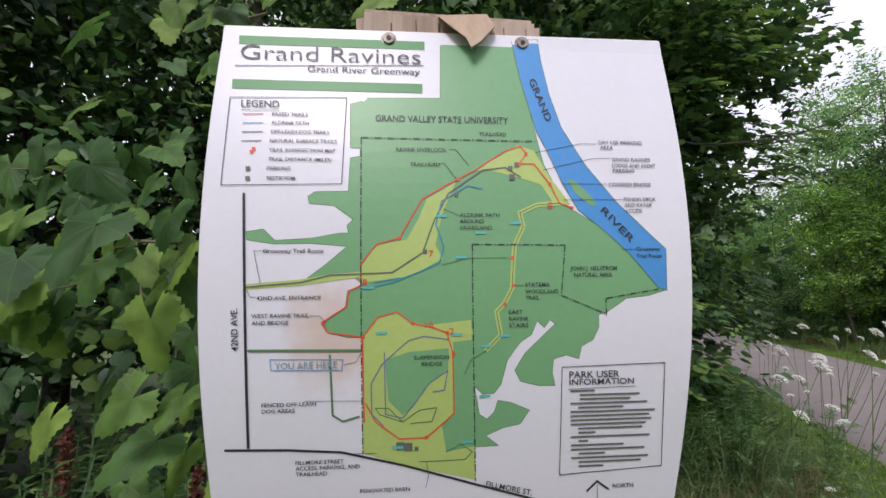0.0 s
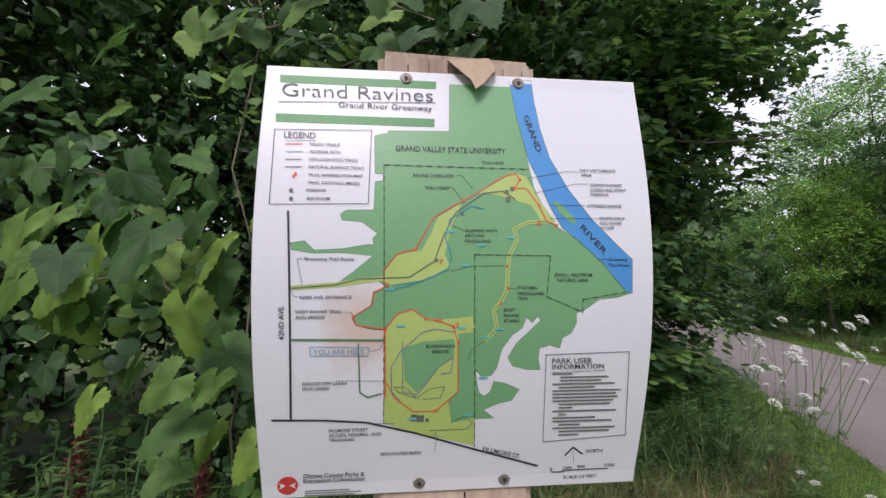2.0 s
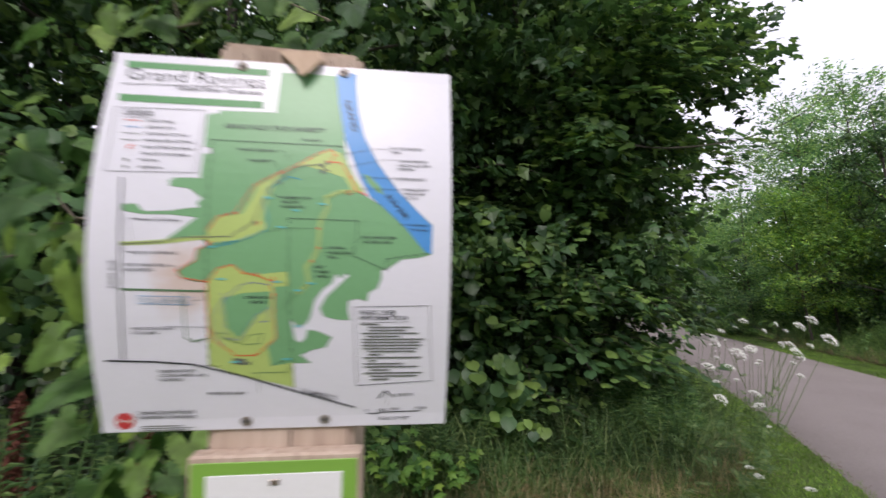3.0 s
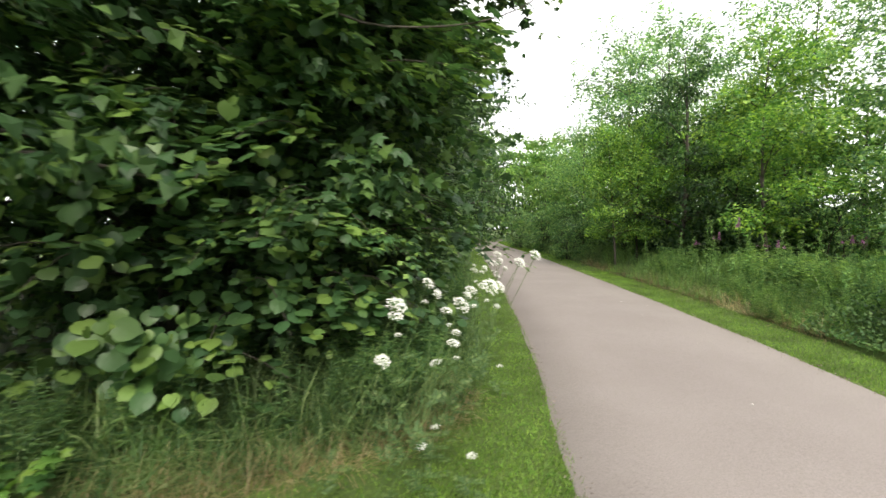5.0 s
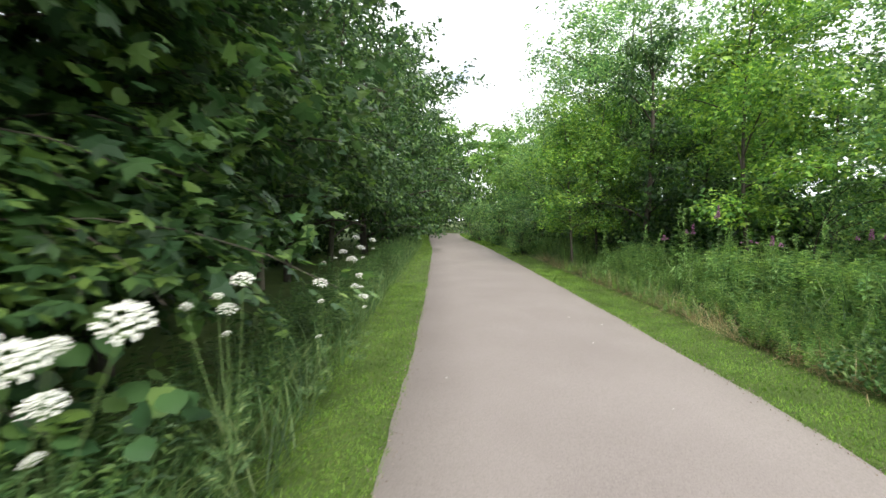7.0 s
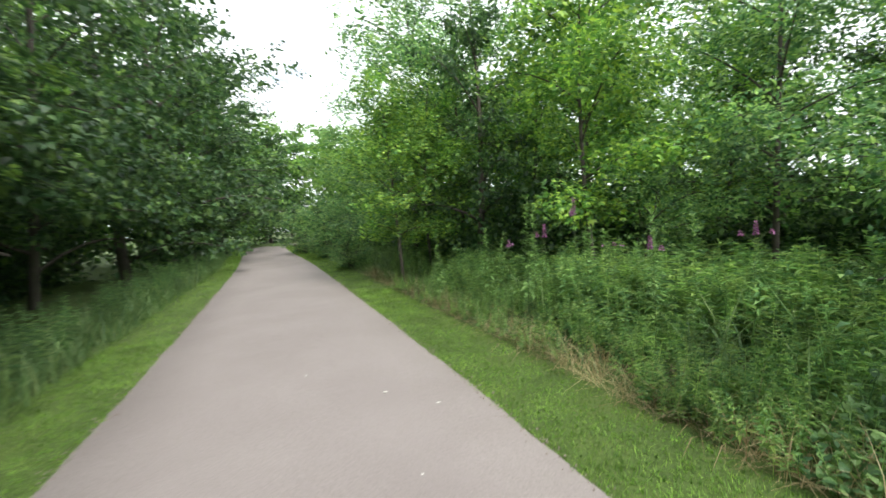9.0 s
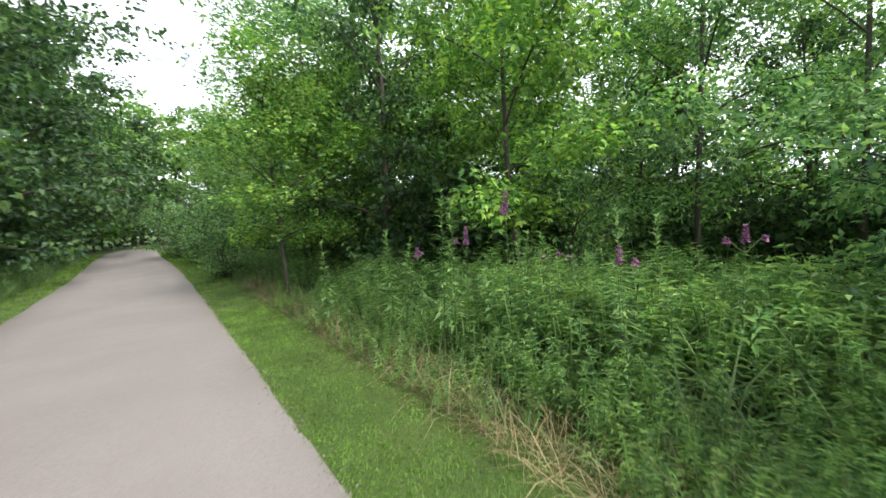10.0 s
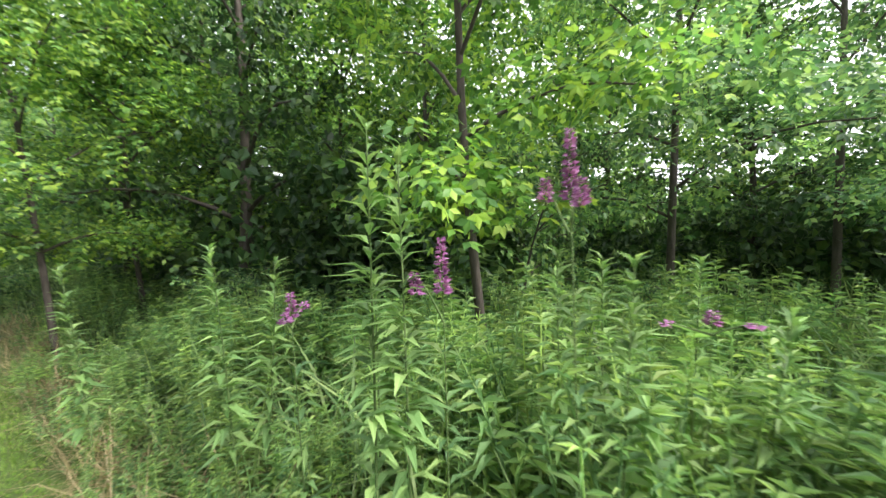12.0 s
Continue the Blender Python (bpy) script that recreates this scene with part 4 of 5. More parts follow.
LETTERING = [
    ('Grand Ravines', -211.7, 221.6, 180.6, 15.3, 'ink'),
    ('Grand River Greenway', -145.5, 210.1, 113.8, 6.2, 'ink'),
    ('LEGEND', -209.2, 171.8, 36.8, 6.9, 'ink'),
    ('PAVED TRAILS', -178.9, 163.0, 34.9, 3.6, 'ink'),
    ('ALDRINK PATH', -179.4, 154.2, 36.3, 3.5, 'ink'),
    ('OFF-LEASH DOG TRAILS', -180.0, 145.0, 57.3, 3.5, 'ink'),
    ('NATURAL SURFACE TRAILS', -180.6, 135.7, 65.6, 3.6, 'ink'),
    ('TRAIL INTERSECTION MAP', -181.1, 126.2, 64.8, 3.5, 'ink'),
    ('TRAIL DISTANCE (MILES)', -181.7, 117.0, 61.8, 3.5, 'ink'),
    ('PARKING', -182.9, 107.8, 22.8, 3.5, 'ink'),
    ('RESTROOM', -182.7, 97.8, 27.3, 3.5, 'ink'),
    ('GRAND VALLEY STATE UNIVERSITY', -76.6, 159.9, 137.2, 6.3, 'ink'),
    ('TRAILHEAD', 29.6, 146.4, 28.7, 3.6, 'ink'),
    ('RAVINE OVERLOOK', -55.4, 128.6, 51.3, 3.8, 'ink'),
    ('TRAILHEAD', -41.3, 113.4, 30.3, 3.7, 'ink'),
    ('ALDRINK PATH', 9.2, 61.2, 41.1, 3.8, 'ink'),
    ('AROUND', 9.2, 54.9, 25.3, 3.8, 'ink'),
    ('GRASSLAND', 9.3, 48.3, 33.1, 3.7, 'ink'),
    ('DAY USE PARKING', 157.0, 139.4, 47.6, 3.9, 'ink'),
    ('AREA', 158.7, 133.7, 14.1, 3.8, 'ink'),
    ('GRAND RAVINES', 171.2, 121.1, 41.9, 3.9, 'ink'),
    ('LODGE AND EVENT', 171.2, 114.6, 47.8, 3.9, 'ink'),
    ('PARKING', 172.0, 109.0, 23.4, 3.9, 'ink'),
    ('COVERED BRIDGE', 167.1, 94.2, 46.0, 3.9, 'ink'),
    ('FISHING DECK', 183.0, 78.4, 35.2, 3.9, 'ink'),
    ('AND KAYAK', 183.8, 72.3, 30.2, 3.9, 'ink'),
    ('ACCESS', 184.6, 66.3, 18.4, 3.9, 'ink'),
    ('Greenway Trail Route', -184.9, 24.9, 58.3, 4.1, 'ink'),
    ('42ND AVE. ENTRANCE', -190.6, -21.2, 61.8, 3.9, 'ink'),
    ('WEST RAVINE TRAIL', -195.3, -38.5, 55.0, 3.9, 'ink'),
    ('AND BRIDGE', -195.2, -45.3, 35.1, 3.9, 'ink'),
    ('YOU ARE HERE', -173.2, -88.4, 59.8, 6.3, 'blueink'),
    ('SUSPENSION', -38.0, -82.1, 35.5, 3.9, 'ink'),
    ('BRIDGE', -30.2, -88.7, 20.8, 3.9, 'ink'),
    ('STATEMA', 76.4, -10.4, 25.7, 4.0, 'ink'),
    ('WOODLAND', 76.4, -17.5, 34.6, 4.0, 'ink'),
    ('TRAIL', 76.5, -23.8, 14.4, 4.0, 'ink'),
    ('EAST', 59.1, -38.0, 14.3, 3.9, 'ink'),
    ('RAVINE', 59.1, -45.0, 19.9, 3.9, 'ink'),
    ('STAIRS', 59.2, -51.7, 19.9, 3.9, 'ink'),
    ('JOHN J. HELSTROM', 123.9, 5.9, 50.1, 4.2, 'ink'),
    ('NATURAL AREA', 128.0, -0.8, 41.0, 4.1, 'ink'),
    ('Greenway', 195.6, 26.0, 26.0, 4.0, 'ink'),
    ('Trail Route', 195.6, 18.7, 27.7, 4.0, 'ink'),
    ('FENCED OFF-LEASH', -185.6, -124.6, 52.0, 3.8, 'ink'),
    ('DOG AREAS', -185.4, -130.5, 31.3, 3.7, 'ink'),
    ('FILLMORE STREET', -153.9, -181.0, 46.5, 3.7, 'ink'),
    ('ACCESS, PARKING, AND', -153.8, -186.6, 62.1, 3.7, 'ink'),
    ('TRAILHEAD', -153.7, -192.2, 30.2, 3.7, 'ink'),
    ('RENOVATED BARN', -92.1, -211.0, 49.0, 3.7, 'ink'),
    ('PARK USER', 121.2, -104.3, 53.1, 6.7, 'ink'),
    ('INFORMATION', 121.3, -111.4, 68.7, 5.9, 'ink'),
    ('NORTH', 165.6, -217.6, 22.1, 4.3, 'ink'),
    ('SCALE OF FEET', 135.7, -248.8, 43.9, 3.9, 'ink'),
    ('0', 118.7, -238.1, 3.2, 3.9, 'ink'),
    ('200', 135.6, -237.1, 11.4, 3.5, 'ink'),
    ('500', 154.3, -236.1, 10.5, 3.5, 'ink'),
    ('1000', 190.2, -235.7, 13.2, 3.6, 'ink'),
    ('Ottawa County Parks &', -182.6, -234.3, 71.6, 5.2, 'ink'),
    ('Recreation Commission', -182.5, -239.8, 71.6, 4.8, 'ink'),
    ('10', -26.1, -50.5, 7.7, 5.4, 'redink'),
    ('2', -2.0, -57.5, 4.7, 6.2, 'redink'),
    ('7', -22.3, 20.8, 4.6, 6.3, 'redink'),
    ('8', -88.5, -7.7, 4.6, 6.2, 'redink'),
    ('5', 100.8, 70.2, 5.7, 6.4, 'redink'),
]
TURNED_LETTERING = [
    ('GRAND', 82.9, 207.8, 48.8, 7.0, -68.2),
    ('RIVER', 157.3, 68.1, 47.0, 7.0, -46.5),
    ('42ND AVE.', -207.7, -69.9, 41.1, 6.2, 91.3),
    ('FILLMORE ST.', 33.1, -210.0, 48.6, 5.5, -13.6),
]

INK = {
    "red": paint("red_print", (0.80, 0.10, 0.05)), "teal": paint("teal_print", (0.03, 0.30, 0.42)), "greyline": paint("grey_print", (0.14, 0.15, 0.13)),
    "purple": paint("violet_print", (0.17, 0.18, 0.38)), "darkgreen": paint("dark_green_print", (0.11, 0.22, 0.11)), "black": paint("black_print", (0.03, 0.03, 0.04)),
    "blueline": paint("blue_line_print", (0.14, 0.36, 0.62)), "ink": paint("lettering_print", (0.035, 0.04, 0.05)), "blueink": paint("pale_blue_print", (0.26, 0.36, 0.44)),
    "redink": paint("red_number_print", (0.75, 0.10, 0.06)), "green": paint("green_print", (0.19, 0.42, 0.20), 0.4, 0.1), "title_green": paint("title_green_print", (0.07, 0.28, 0.085)),
    "yellow": paint("yellow_green_print", (0.47, 0.60, 0.18), 0.4, 0.1), "river": paint("river_blue_print", (0.075, 0.31, 0.70), 0.4, 0.1), "logo": paint("logo_red_print", (0.65, 0.06, 0.06)),
    "cyan": paint("cyan_print", (0.12, 0.50, 0.50)),
}


def board_material():
    """White plastic sheet, faintly grimy, with a rusty brown rubbed stain."""
    m = paint("white_board", (0.79, 0.785, 0.85), 0.35, 0.05)
    n, l = m.node_tree.nodes, m.node_tree.links
    b = n["Principled BSDF"]
    old = b.inputs["Base Color"].links[0].from_socket
    co, dist, rag = n.new("ShaderNodeTexCoord"), n.new("ShaderNodeVectorMath"), n.new("ShaderNodeTexNoise")
    dist.operation = "DISTANCE"
    dist.inputs[1].default_value = (-0.107, -0.042, -0.048)
    l.new(co.outputs["Object"], dist.inputs[0])
    rag.inputs["Scale"].default_value = 45
    l.new(co.outputs["Object"], rag.inputs["Vector"])
    mul = n.new("ShaderNodeMath")
    mul.operation, mul.inputs[1].default_value = "MULTIPLY_ADD", 0.05
    l.new(rag.outputs["Fac"], mul.inputs[0])
    l.new(dist.outputs["Value"], mul.inputs[2])
    r = ramp(n, [(0.045, (0.62, 0.62, 0.62)), (0.085, (0, 0, 0))])
    l.new(mul.outputs[0], r.inputs["Fac"])
    mix = n.new("ShaderNodeMix")
    mix.data_type = "RGBA"
    l.new(r.outputs["Color"], mix.inputs[0])
    l.new(old, mix.inputs[6])
    mix.inputs[7].default_value = (0.62, 0.42, 0.30, 1)
    l.new(mix.outputs[2], b.inputs["Base Color"])
    return m


def flat(points, y):
    """A printed patch, a hair proud of the board."""
    bm = bmesh.new()
    bm.faces.new([bm.verts.new((x / 1000, y, z / 1000)) for x, z in points])
    bmesh.ops.recalc_face_normals(bm, faces=bm.faces)
    for f in bm.faces:
        if f.normal.y > 0:
            f.normal_flip()
    bmesh.ops.triangulate(bm, faces=bm.faces)
    return bm


def stroke(points, width, y):
    """A printed line of even width, in millimetres, mitred at its bends."""
    bm, p = bmesh.new(), [Vector(q) for q in points]
    rows = []
    for i, q in enumerate(p):
        a = (q - p[i - 1]).normalized() if i else (p[1] - p[0]).normalized()
        b = (p[i + 1] - q).normalized() if i + 1 < len(p) else a
        t = (a + b).normalized() if (a + b).length > 0.2 else a
        n = Vector((-t.y, t.x)) * width / 2 / max(0.5, t.dot(a))
        rows.append([bm.verts.new(((q + s * n).x / 1000, y, (q + s * n).y / 1000)) for s in (-1, 1)])
    for (a, b), (c, d) in zip(rows, rows[1:]):
        bm.faces.new([a, c, d, b])
    return bm


def letters(name, body, x, z, width, height, material, parent, turn=0.0, y=-0.0042):
    """Words in the built-in font, fitted to a width and a cap height in millimetres."""
    data = bpy.data.curves.new(name, "FONT")
    data.body, data.resolution_u, data.offset = body, 3, -0.01 if height > 10 else 0.008
    ob = bpy.data.objects.new(name, data)
    me = bpy.data.meshes.new_from_object(ob)
    co = np.empty(len(me.vertices) * 3, dtype=np.float32)
    me.vertices.foreach_get("co", co)
    co = co.reshape(-1, 3)
    lo, hi = co.min(0), co.max(0)
    sx, sz = width / 1000 / (hi[0] - lo[0]), height / 1000 / 0.69
    px, pz = (co[:, 0] - lo[0]) * sx, co[:, 1] * sz
    c, s = math.cos(radians(turn)), math.sin(radians(turn))
    out = np.stack([x / 1000 + px * c - pz * s, np.full(len(co), y), z / 1000 + px * s + pz * c], -1)
    me.vertices.foreach_set("co", out.astype(np.float32).ravel())
    me.materials.clear()
    me.materials.append(material)
    bpy.data.objects.remove(ob)
    return under(new(name, me), parent)


def slab(x0, x1, y0, y1, z0, z1, bevel=0.002, cuts=1):
    bm = bmesh.new()
    bmesh.ops.create_cube(bm, size=1, matrix=Matrix.Translation(((x0 + x1) / 2, (y0 + y1) / 2, (z0 + z1) / 2)) @ Matrix.Diagonal((x1 - x0, y1 - y0, z1 - z0, 1)))
    bmesh.ops.bevel(bm, geom=bm.edges[:], offset=bevel, segments=cuts, affect="EDGES")
    return bm


def bolt(x, z, parent):
    """A washer with a domed, rusty screw head."""
    washer = bmesh.new()
    for r, d, y in ((0.0085, 0.0022, -0.0046), (0.0062, 0.0030, -0.0068)):
        bmesh.ops.create_cone(washer, cap_ends=True, segments=18, radius1=r, radius2=r * 0.88, depth=d, matrix=Matrix.Translation((x / 1000, y, z / 1000)) @ Matrix.Rotation(radians(90), 4, "X"))
    w = part("bolt", washer, M_RUSTY, parent, "rusty steel washer and bolt")
    socket = bmesh.new()
    bmesh.ops.create_cone(socket, cap_ends=True, segments=6, radius1=0.0026, radius2=0.0026, depth=0.0012, matrix=Matrix.Translation((x / 1000, -0.0086, z / 1000)) @ Matrix.Rotation(radians(90), 4, "X"))
    part("socket", socket, INK["black"], w)


M_RUSTY = mottled("rusty_steel", [(0.35, (0.20, 0.12, 0.07)), (0.55, (0.36, 0.33, 0.30)), (0.8, (0.55, 0.54, 0.52))], 120, 0.45, 0.3, 400, 0.001, metal=0.7)
M_POST = mottled("weathered_post", [(0.28, (0.28, 0.20, 0.15)), (0.5, (0.48, 0.37, 0.29)), (0.72, (0.62, 0.51, 0.42))], 9, 0.85, 0.7, 60, 0.006, (1.6, 1.6, 0.12))
M_CHIP = mottled("fresh_split_wood", [(0.3, (0.36, 0.25, 0.16)), (0.7, (0.58, 0.44, 0.32))], 30, 0.8, 0.5, 90, 0.003, (1, 1, 0.3))
M_CRACK = mottled("dark_wood_crack", [(0.3, (0.04, 0.028, 0.02)), (0.7, (0.08, 0.055, 0.04))], 40)


BOW, BOW_EYE = 0.042, (-0.055, 0.03, 0.474)


def bow(z):
    """How far the sheet has sprung forward between its upper and lower bolts."""
    return BOW * max(0.0, math.cos(math.pi / 2 * z / 0.252))


def spring_out(me, printed):
    """Lay a flat mesh onto the bowed sheet; what is printed also draws together a little as the sheet curves."""
    bm = bmesh.new()
    bm.from_mesh(me)
    zs = [v.co.z for v in bm.verts]
    for k in range(-16, 17):
        z = k * 0.016
        if min(zs) + 0.002 < z < max(zs) - 0.002:
            bmesh.ops.bisect_plane(bm, geom=bm.verts[:] + bm.edges[:] + bm.faces[:], plane_co=(0, 0, z), plane_no=(0, 0, 1))
    for v in bm.verts:
        b = bow(v.co.z)
        if printed:
            cx, cz, far_off = BOW_EYE
            x, z = v.co.x, v.co.z
            for _ in range(3):
                k = 1 - b / far_off
                v.co.x, v.co.z = cx + (x - cx) * k, cz + (z - cz) * k
                b = bow(v.co.z)
        v.co.y -= b
    bm.to_mesh(me)
    bm.free()


def build_sign():
    sign = empty("trail_sign", pose(-1.179, -0.371, 1.570, 6.35, 0.83, 21.48), "white park trail map and number marker on a square wooden post", "sign")
    bm = slab(-0.23, 0.23, -0.003, 0.002, -0.2575, 0.2575, 0.0012)
    board = part("map_board", bm, board_material(), sign, "white plastic park map sheet")
    for i, g in enumerate(GREEN_AREAS):
        part("green_area", flat(g, -0.0032 - 0.00003 * i), INK["green"], board)
    for g in YELLOW_AREAS:
        part("yellow_area", flat(g, -0.0034), INK["yellow"], board)
    part("green_area", flat(INNER_GREEN, -0.0036), INK["green"], board)
    part("river", flat(RIVER, -0.0034), INK["river"], board, "blue printed river")
    part("island", flat(ISLAND, -0.0036), INK["green"], board)
    for z0, z1, x0, x1 in ((237.5, 247.0, -214, -27), (190.5, 200.5, -219, -29)):
        part("title_bar", flat([(x0, z0), (x1, z0), (x1, z1), (x0, z1)], -0.0034), INK["title_green"], board)
    for g in GREEN_AREAS:
        part("outline", stroke(g + g[:1], 1.3, -0.0031), INK["darkgreen"], board)
    for g in [RIVER]:
        part("outline", stroke(g + g[:1], 0.5, -0.0037), INK["darkgreen"], board)
    for points in ([(113.8, 76.1), (89.5, 74.0), (71.8, 65.6), (75.1, 51.4), (65.7, 31.4), (64.2, 11.6), (62.8, -12.0), (54.2, -27.8), (46.4, -35.7), (50.5, -59.1), (34.9, -74.7)], [(2.0, -58.0), (22.0, -56.0)]):
        part("yellow_area", stroke(points, 5.0, -0.00372), INK["yellow"], board)
    for colour, width, points in PRINTED_LINES:
        part("printed_line", stroke(points, width, -0.0039 if colour != "black" else -0.0040), INK[colour], board)
    for (x0, z0), (x1, z1) in DASHED:
        bm, run, t = bmesh.new(), math.hypot(x1 - x0, z1 - z0), 0.0
        d = Vector((x1 - x0, z1 - z0)).normalized()
        n = Vector((-d.y, d.x)) * 0.55
        while t < run:
            for a, b in ((0, 7.5), (9.5, 11.0)):
                p, q = Vector((x0, z0)) + d * (t + a), Vector((x0, z0)) + d * min(t + b, run)
                if t + a < run:
                    bm.faces.new([bm.verts.new((w.x / 1000, -0.0041, w.y / 1000)) for w in (p - n, q - n, q + n, p + n)])
            t += 13.0
        part("dashed_line", bm, INK["black"], board)
    for body, x, z, width, height, ink in LETTERING:
        letters("lettering", body, x, z, width, height, INK[ink], board)
    for body, x, z, width, height, turn in TURNED_LETTERING:
        letters("lettering", body, x, z, width, height, INK["ink"], board, turn)
    # rules in small print, too fine to read
    for i, (a, b) in enumerate(((4, 30), (14, 78), (14, 68), (4, 86), (12, 60), (4, 94), (4, 88), (4, 90), (4, 84), (12, 80), (12, 30), (4, 88), (12, 22), (4, 60), (4, 82), (12, 40), (4, 86), (12, 78), (12, 38))):
        z = -117.5 - i * 4.25
        part("small_print", stroke([(118 + a, z), (118 + b, z)], 1.9, -0.0041), INK["greyline"], board)
    for i, w in enumerate((52, 66, 58)):
        part("small_print", stroke([(-180.5, -249.5 - i * 2.6), (-180.5 + w, -249.5 - i * 2.6)], 1.3, -0.0041), INK["greyline"], board)
    # small coloured distance figures and parking marks
    for x, z in ((-88, -10), (-15, 62), (5, 20), (25, 45), (62, 55), (0, -58), (30, -70), (-75, -55), (28, -120), (48, -60), (-60, -168), (10, -165)):
        part("distance_mark", stroke([(x, z), (x + 11, z)], 2.6, -0.0042), INK["cyan"], board)
    for x, z, s in ((-201, 109, 4.2), (-201, 99, 4.2), (-52, -167, 8), (-44, -168, 8), (62, 112, 5), (69, 116, 5), (64, 103, 6), (-26, 26, 4), (6, 84, 4), (-36, -170, 4)):
        part("parking_mark", flat([(x - s / 2, z - s / 2), (x + s / 2, z - s / 2), (x + s / 2, z + s / 2), (x - s / 2, z + s / 2)], -0.0042), INK["greyline"], board)
    for x, z in ((-198, 126), (-196, 129), (-127, -44), (-88, -59), (-39, -46), (-4, -56), (2, -76), (63, 19), (64, -9), (55, -28), (72, 117), (104, 96), (127, 71), (-52, 39), (8, 100), (79, 128), (-26, -159)):
        part("trail_mark", flat([(x - 1.6, z - 1.6), (x + 1.6, z - 1.6), (x + 1.6, z + 1.6), (x - 1.6, z + 1.6)], -0.0042), INK["red"], board)
    ring = [(-200.5 + 12 * math.cos(a * math.tau / 28), -242.0 + 10.5 * math.sin(a * math.tau / 28)) for a in range(28)]
    part("emblem", flat(ring, -0.0040), INK["logo"], board, "round red emblem")
    for s in (-1, 1):
        part("emblem_wing", flat([(-200.5 + s * 2, -242), (-200.5 + s * 10.5, -246), (-200.5 + s * 7.5, -242), (-200.5 + s * 10.5, -238)], -0.0043), M_PETAL, board)
    spring_out(board.data, False)
    for child in board.children:
        spring_out(child.data, True)
    for x, z in ((-64, 247.0), (76, 247.0), (-45, -244), (60, -244)):
        bolt(x, z, sign)
    # square post: bevelled top, checks in the grain, a split splinter bent over the board
    bm = slab(-0.1, 0.1, 0.0025, 0.2025, -1.75, 0.291, 0.009, 2)
    bmesh.ops.subdivide_edges(bm, edges=[e for e in bm.edges if abs(e.verts[0].co.z - e.verts[1].co.z) > 1], cuts=14)
    for v in bm.verts:
        v.co.x += 0.0015 * math.sin(v.co.z * 9 + v.co.y * 30)
        if v.co.z > 0.2:
            v.co.z += 0.004 * math.sin(v.co.x * 60) - 0.006 * abs(v.co.x) / 0.1
    post = part("post", bm, M_POST, sign, "weathered square timber post")
    for x, top, low, w in ((-0.062, 0.268, 0.15, 1.3), (-0.036, 0.272, 0.10, 0.9), (-0.012, 0.270, 0.20, 1.3), (0.026, 0.273, 0.12, 1.4), (0.058, 0.268, 0.05, 1.0), (0.082, 0.266, 0.18, 0.8), (0.012, -0.262, -0.9, 2.6), (-0.05, -0.30, -1.5, 1.5), (0.06, -0.6, -1.6, 1.8)):
        part("crack", stroke([(x * 1000, top * 1000), (x * 1000 + 2, (top + low) * 500), (x * 1000 - 1, low * 1000)], w, 0.0012), M_CRACK, post)
    bm = bmesh.new()
    shape = [(-0.016, 0.268), (0.030, 0.272), (0.036, 0.256), (0.022, 0.236), (0.013, 0.228), (0.009, 0.240), (-0.004, 0.254)]
    front = [bm.verts.new((x * 1.15 + 0.004, -0.007 - 0.018 * (0.27 - z) / 0.042, 0.254 + (z - 0.25) * 1.05)) for x, z in shape]
    back = [bm.verts.new((x * 1.15 + 0.006, 0.003 - 0.014 * (0.27 - z) / 0.042, 0.259 + (z - 0.25) * 1.05)) for x, z in shape]
    bm.faces.new(front[::-1])
    bm.faces.new(back)
    for i in range(len(shape)):
        j = (i + 1) % len(shape)
        bm.faces.new([front[i], front[j], back[j], back[i]])
    bmesh.ops.recalc_face_normals(bm, faces=bm.faces)
    part("splinter", bm, M_CHIP, sign, "split pale wood splinter")
    # number marker below the map
    backing = part("marker_board", slab(-0.113, 0.113, -0.022, 0.0025, -0.56, -0.284, 0.003), M_POST, sign, "wooden backing board")
    part("marker_frame", slab(-0.108, 0.108, -0.0245, -0.0225, -0.555, -0.292, 0.0006), paint("lime_green_print", (0.20, 0.40, 0.06)), backing, "lime green panel")
    part("marker_panel", slab(-0.088, 0.088, -0.0262, -0.0248, -0.540, -0.308, 0.0005), paint("white_panel", (0.80, 0.80, 0.80)), backing, "white number panel")
    bm = bmesh.new()
    n = 40
    rings = [[bm.verts.new((r * math.cos(a * math.tau / n), -0.0268, -0.386 + 1.12 * r * math.sin(a * math.tau / n))) for a in range(n)] for r in (0.036, 0.022)]
    for i in range(n):
        bm.faces.new([rings[0][i], rings[0][(i + 1) % n], rings[1][(i + 1) % n], rings[1][i]])
    part("numeral", bm, INK["title_green"], backing, "green round numeral")
    part("marker_screw", slab(-0.006, 0.006, -0.029, -0.0262, -0.322, -0.314, 0.001), M_RUSTY, backing)


build_sign()

# ---- grass and herbs ----
def edge_x(y, side, off):
    return midline(y) + side * (HALF + off)


def blades(x, y, size, shape, lean=0.45, z=None):
    n = len(x)
    a = rng.random(n) * 2 * np.pi
    tilt = lean * rng.random(n)
    d = np.stack([np.cos(a) * tilt, np.sin(a) * tilt, np.ones(n)], -1)
    up = np.stack([-np.cos(a), -np.sin(a), 0.3 * np.ones(n)], -1)
    pos = np.stack([x, y, ground_height(x, y) if z is None else z], -1)
    return stamp(shape, pos, frames_of(d, up), size)


def foot_x(y):
    """Where the mown grass ends before the wood's edge, beside the path."""
    return np.interp(y, [2.6, 3.4, 4.4, 7, 12, 20, 28, 38], [0.55, 0.75, 0.95, 1.15, 1.55, 2.05, 2.6, 3.0])


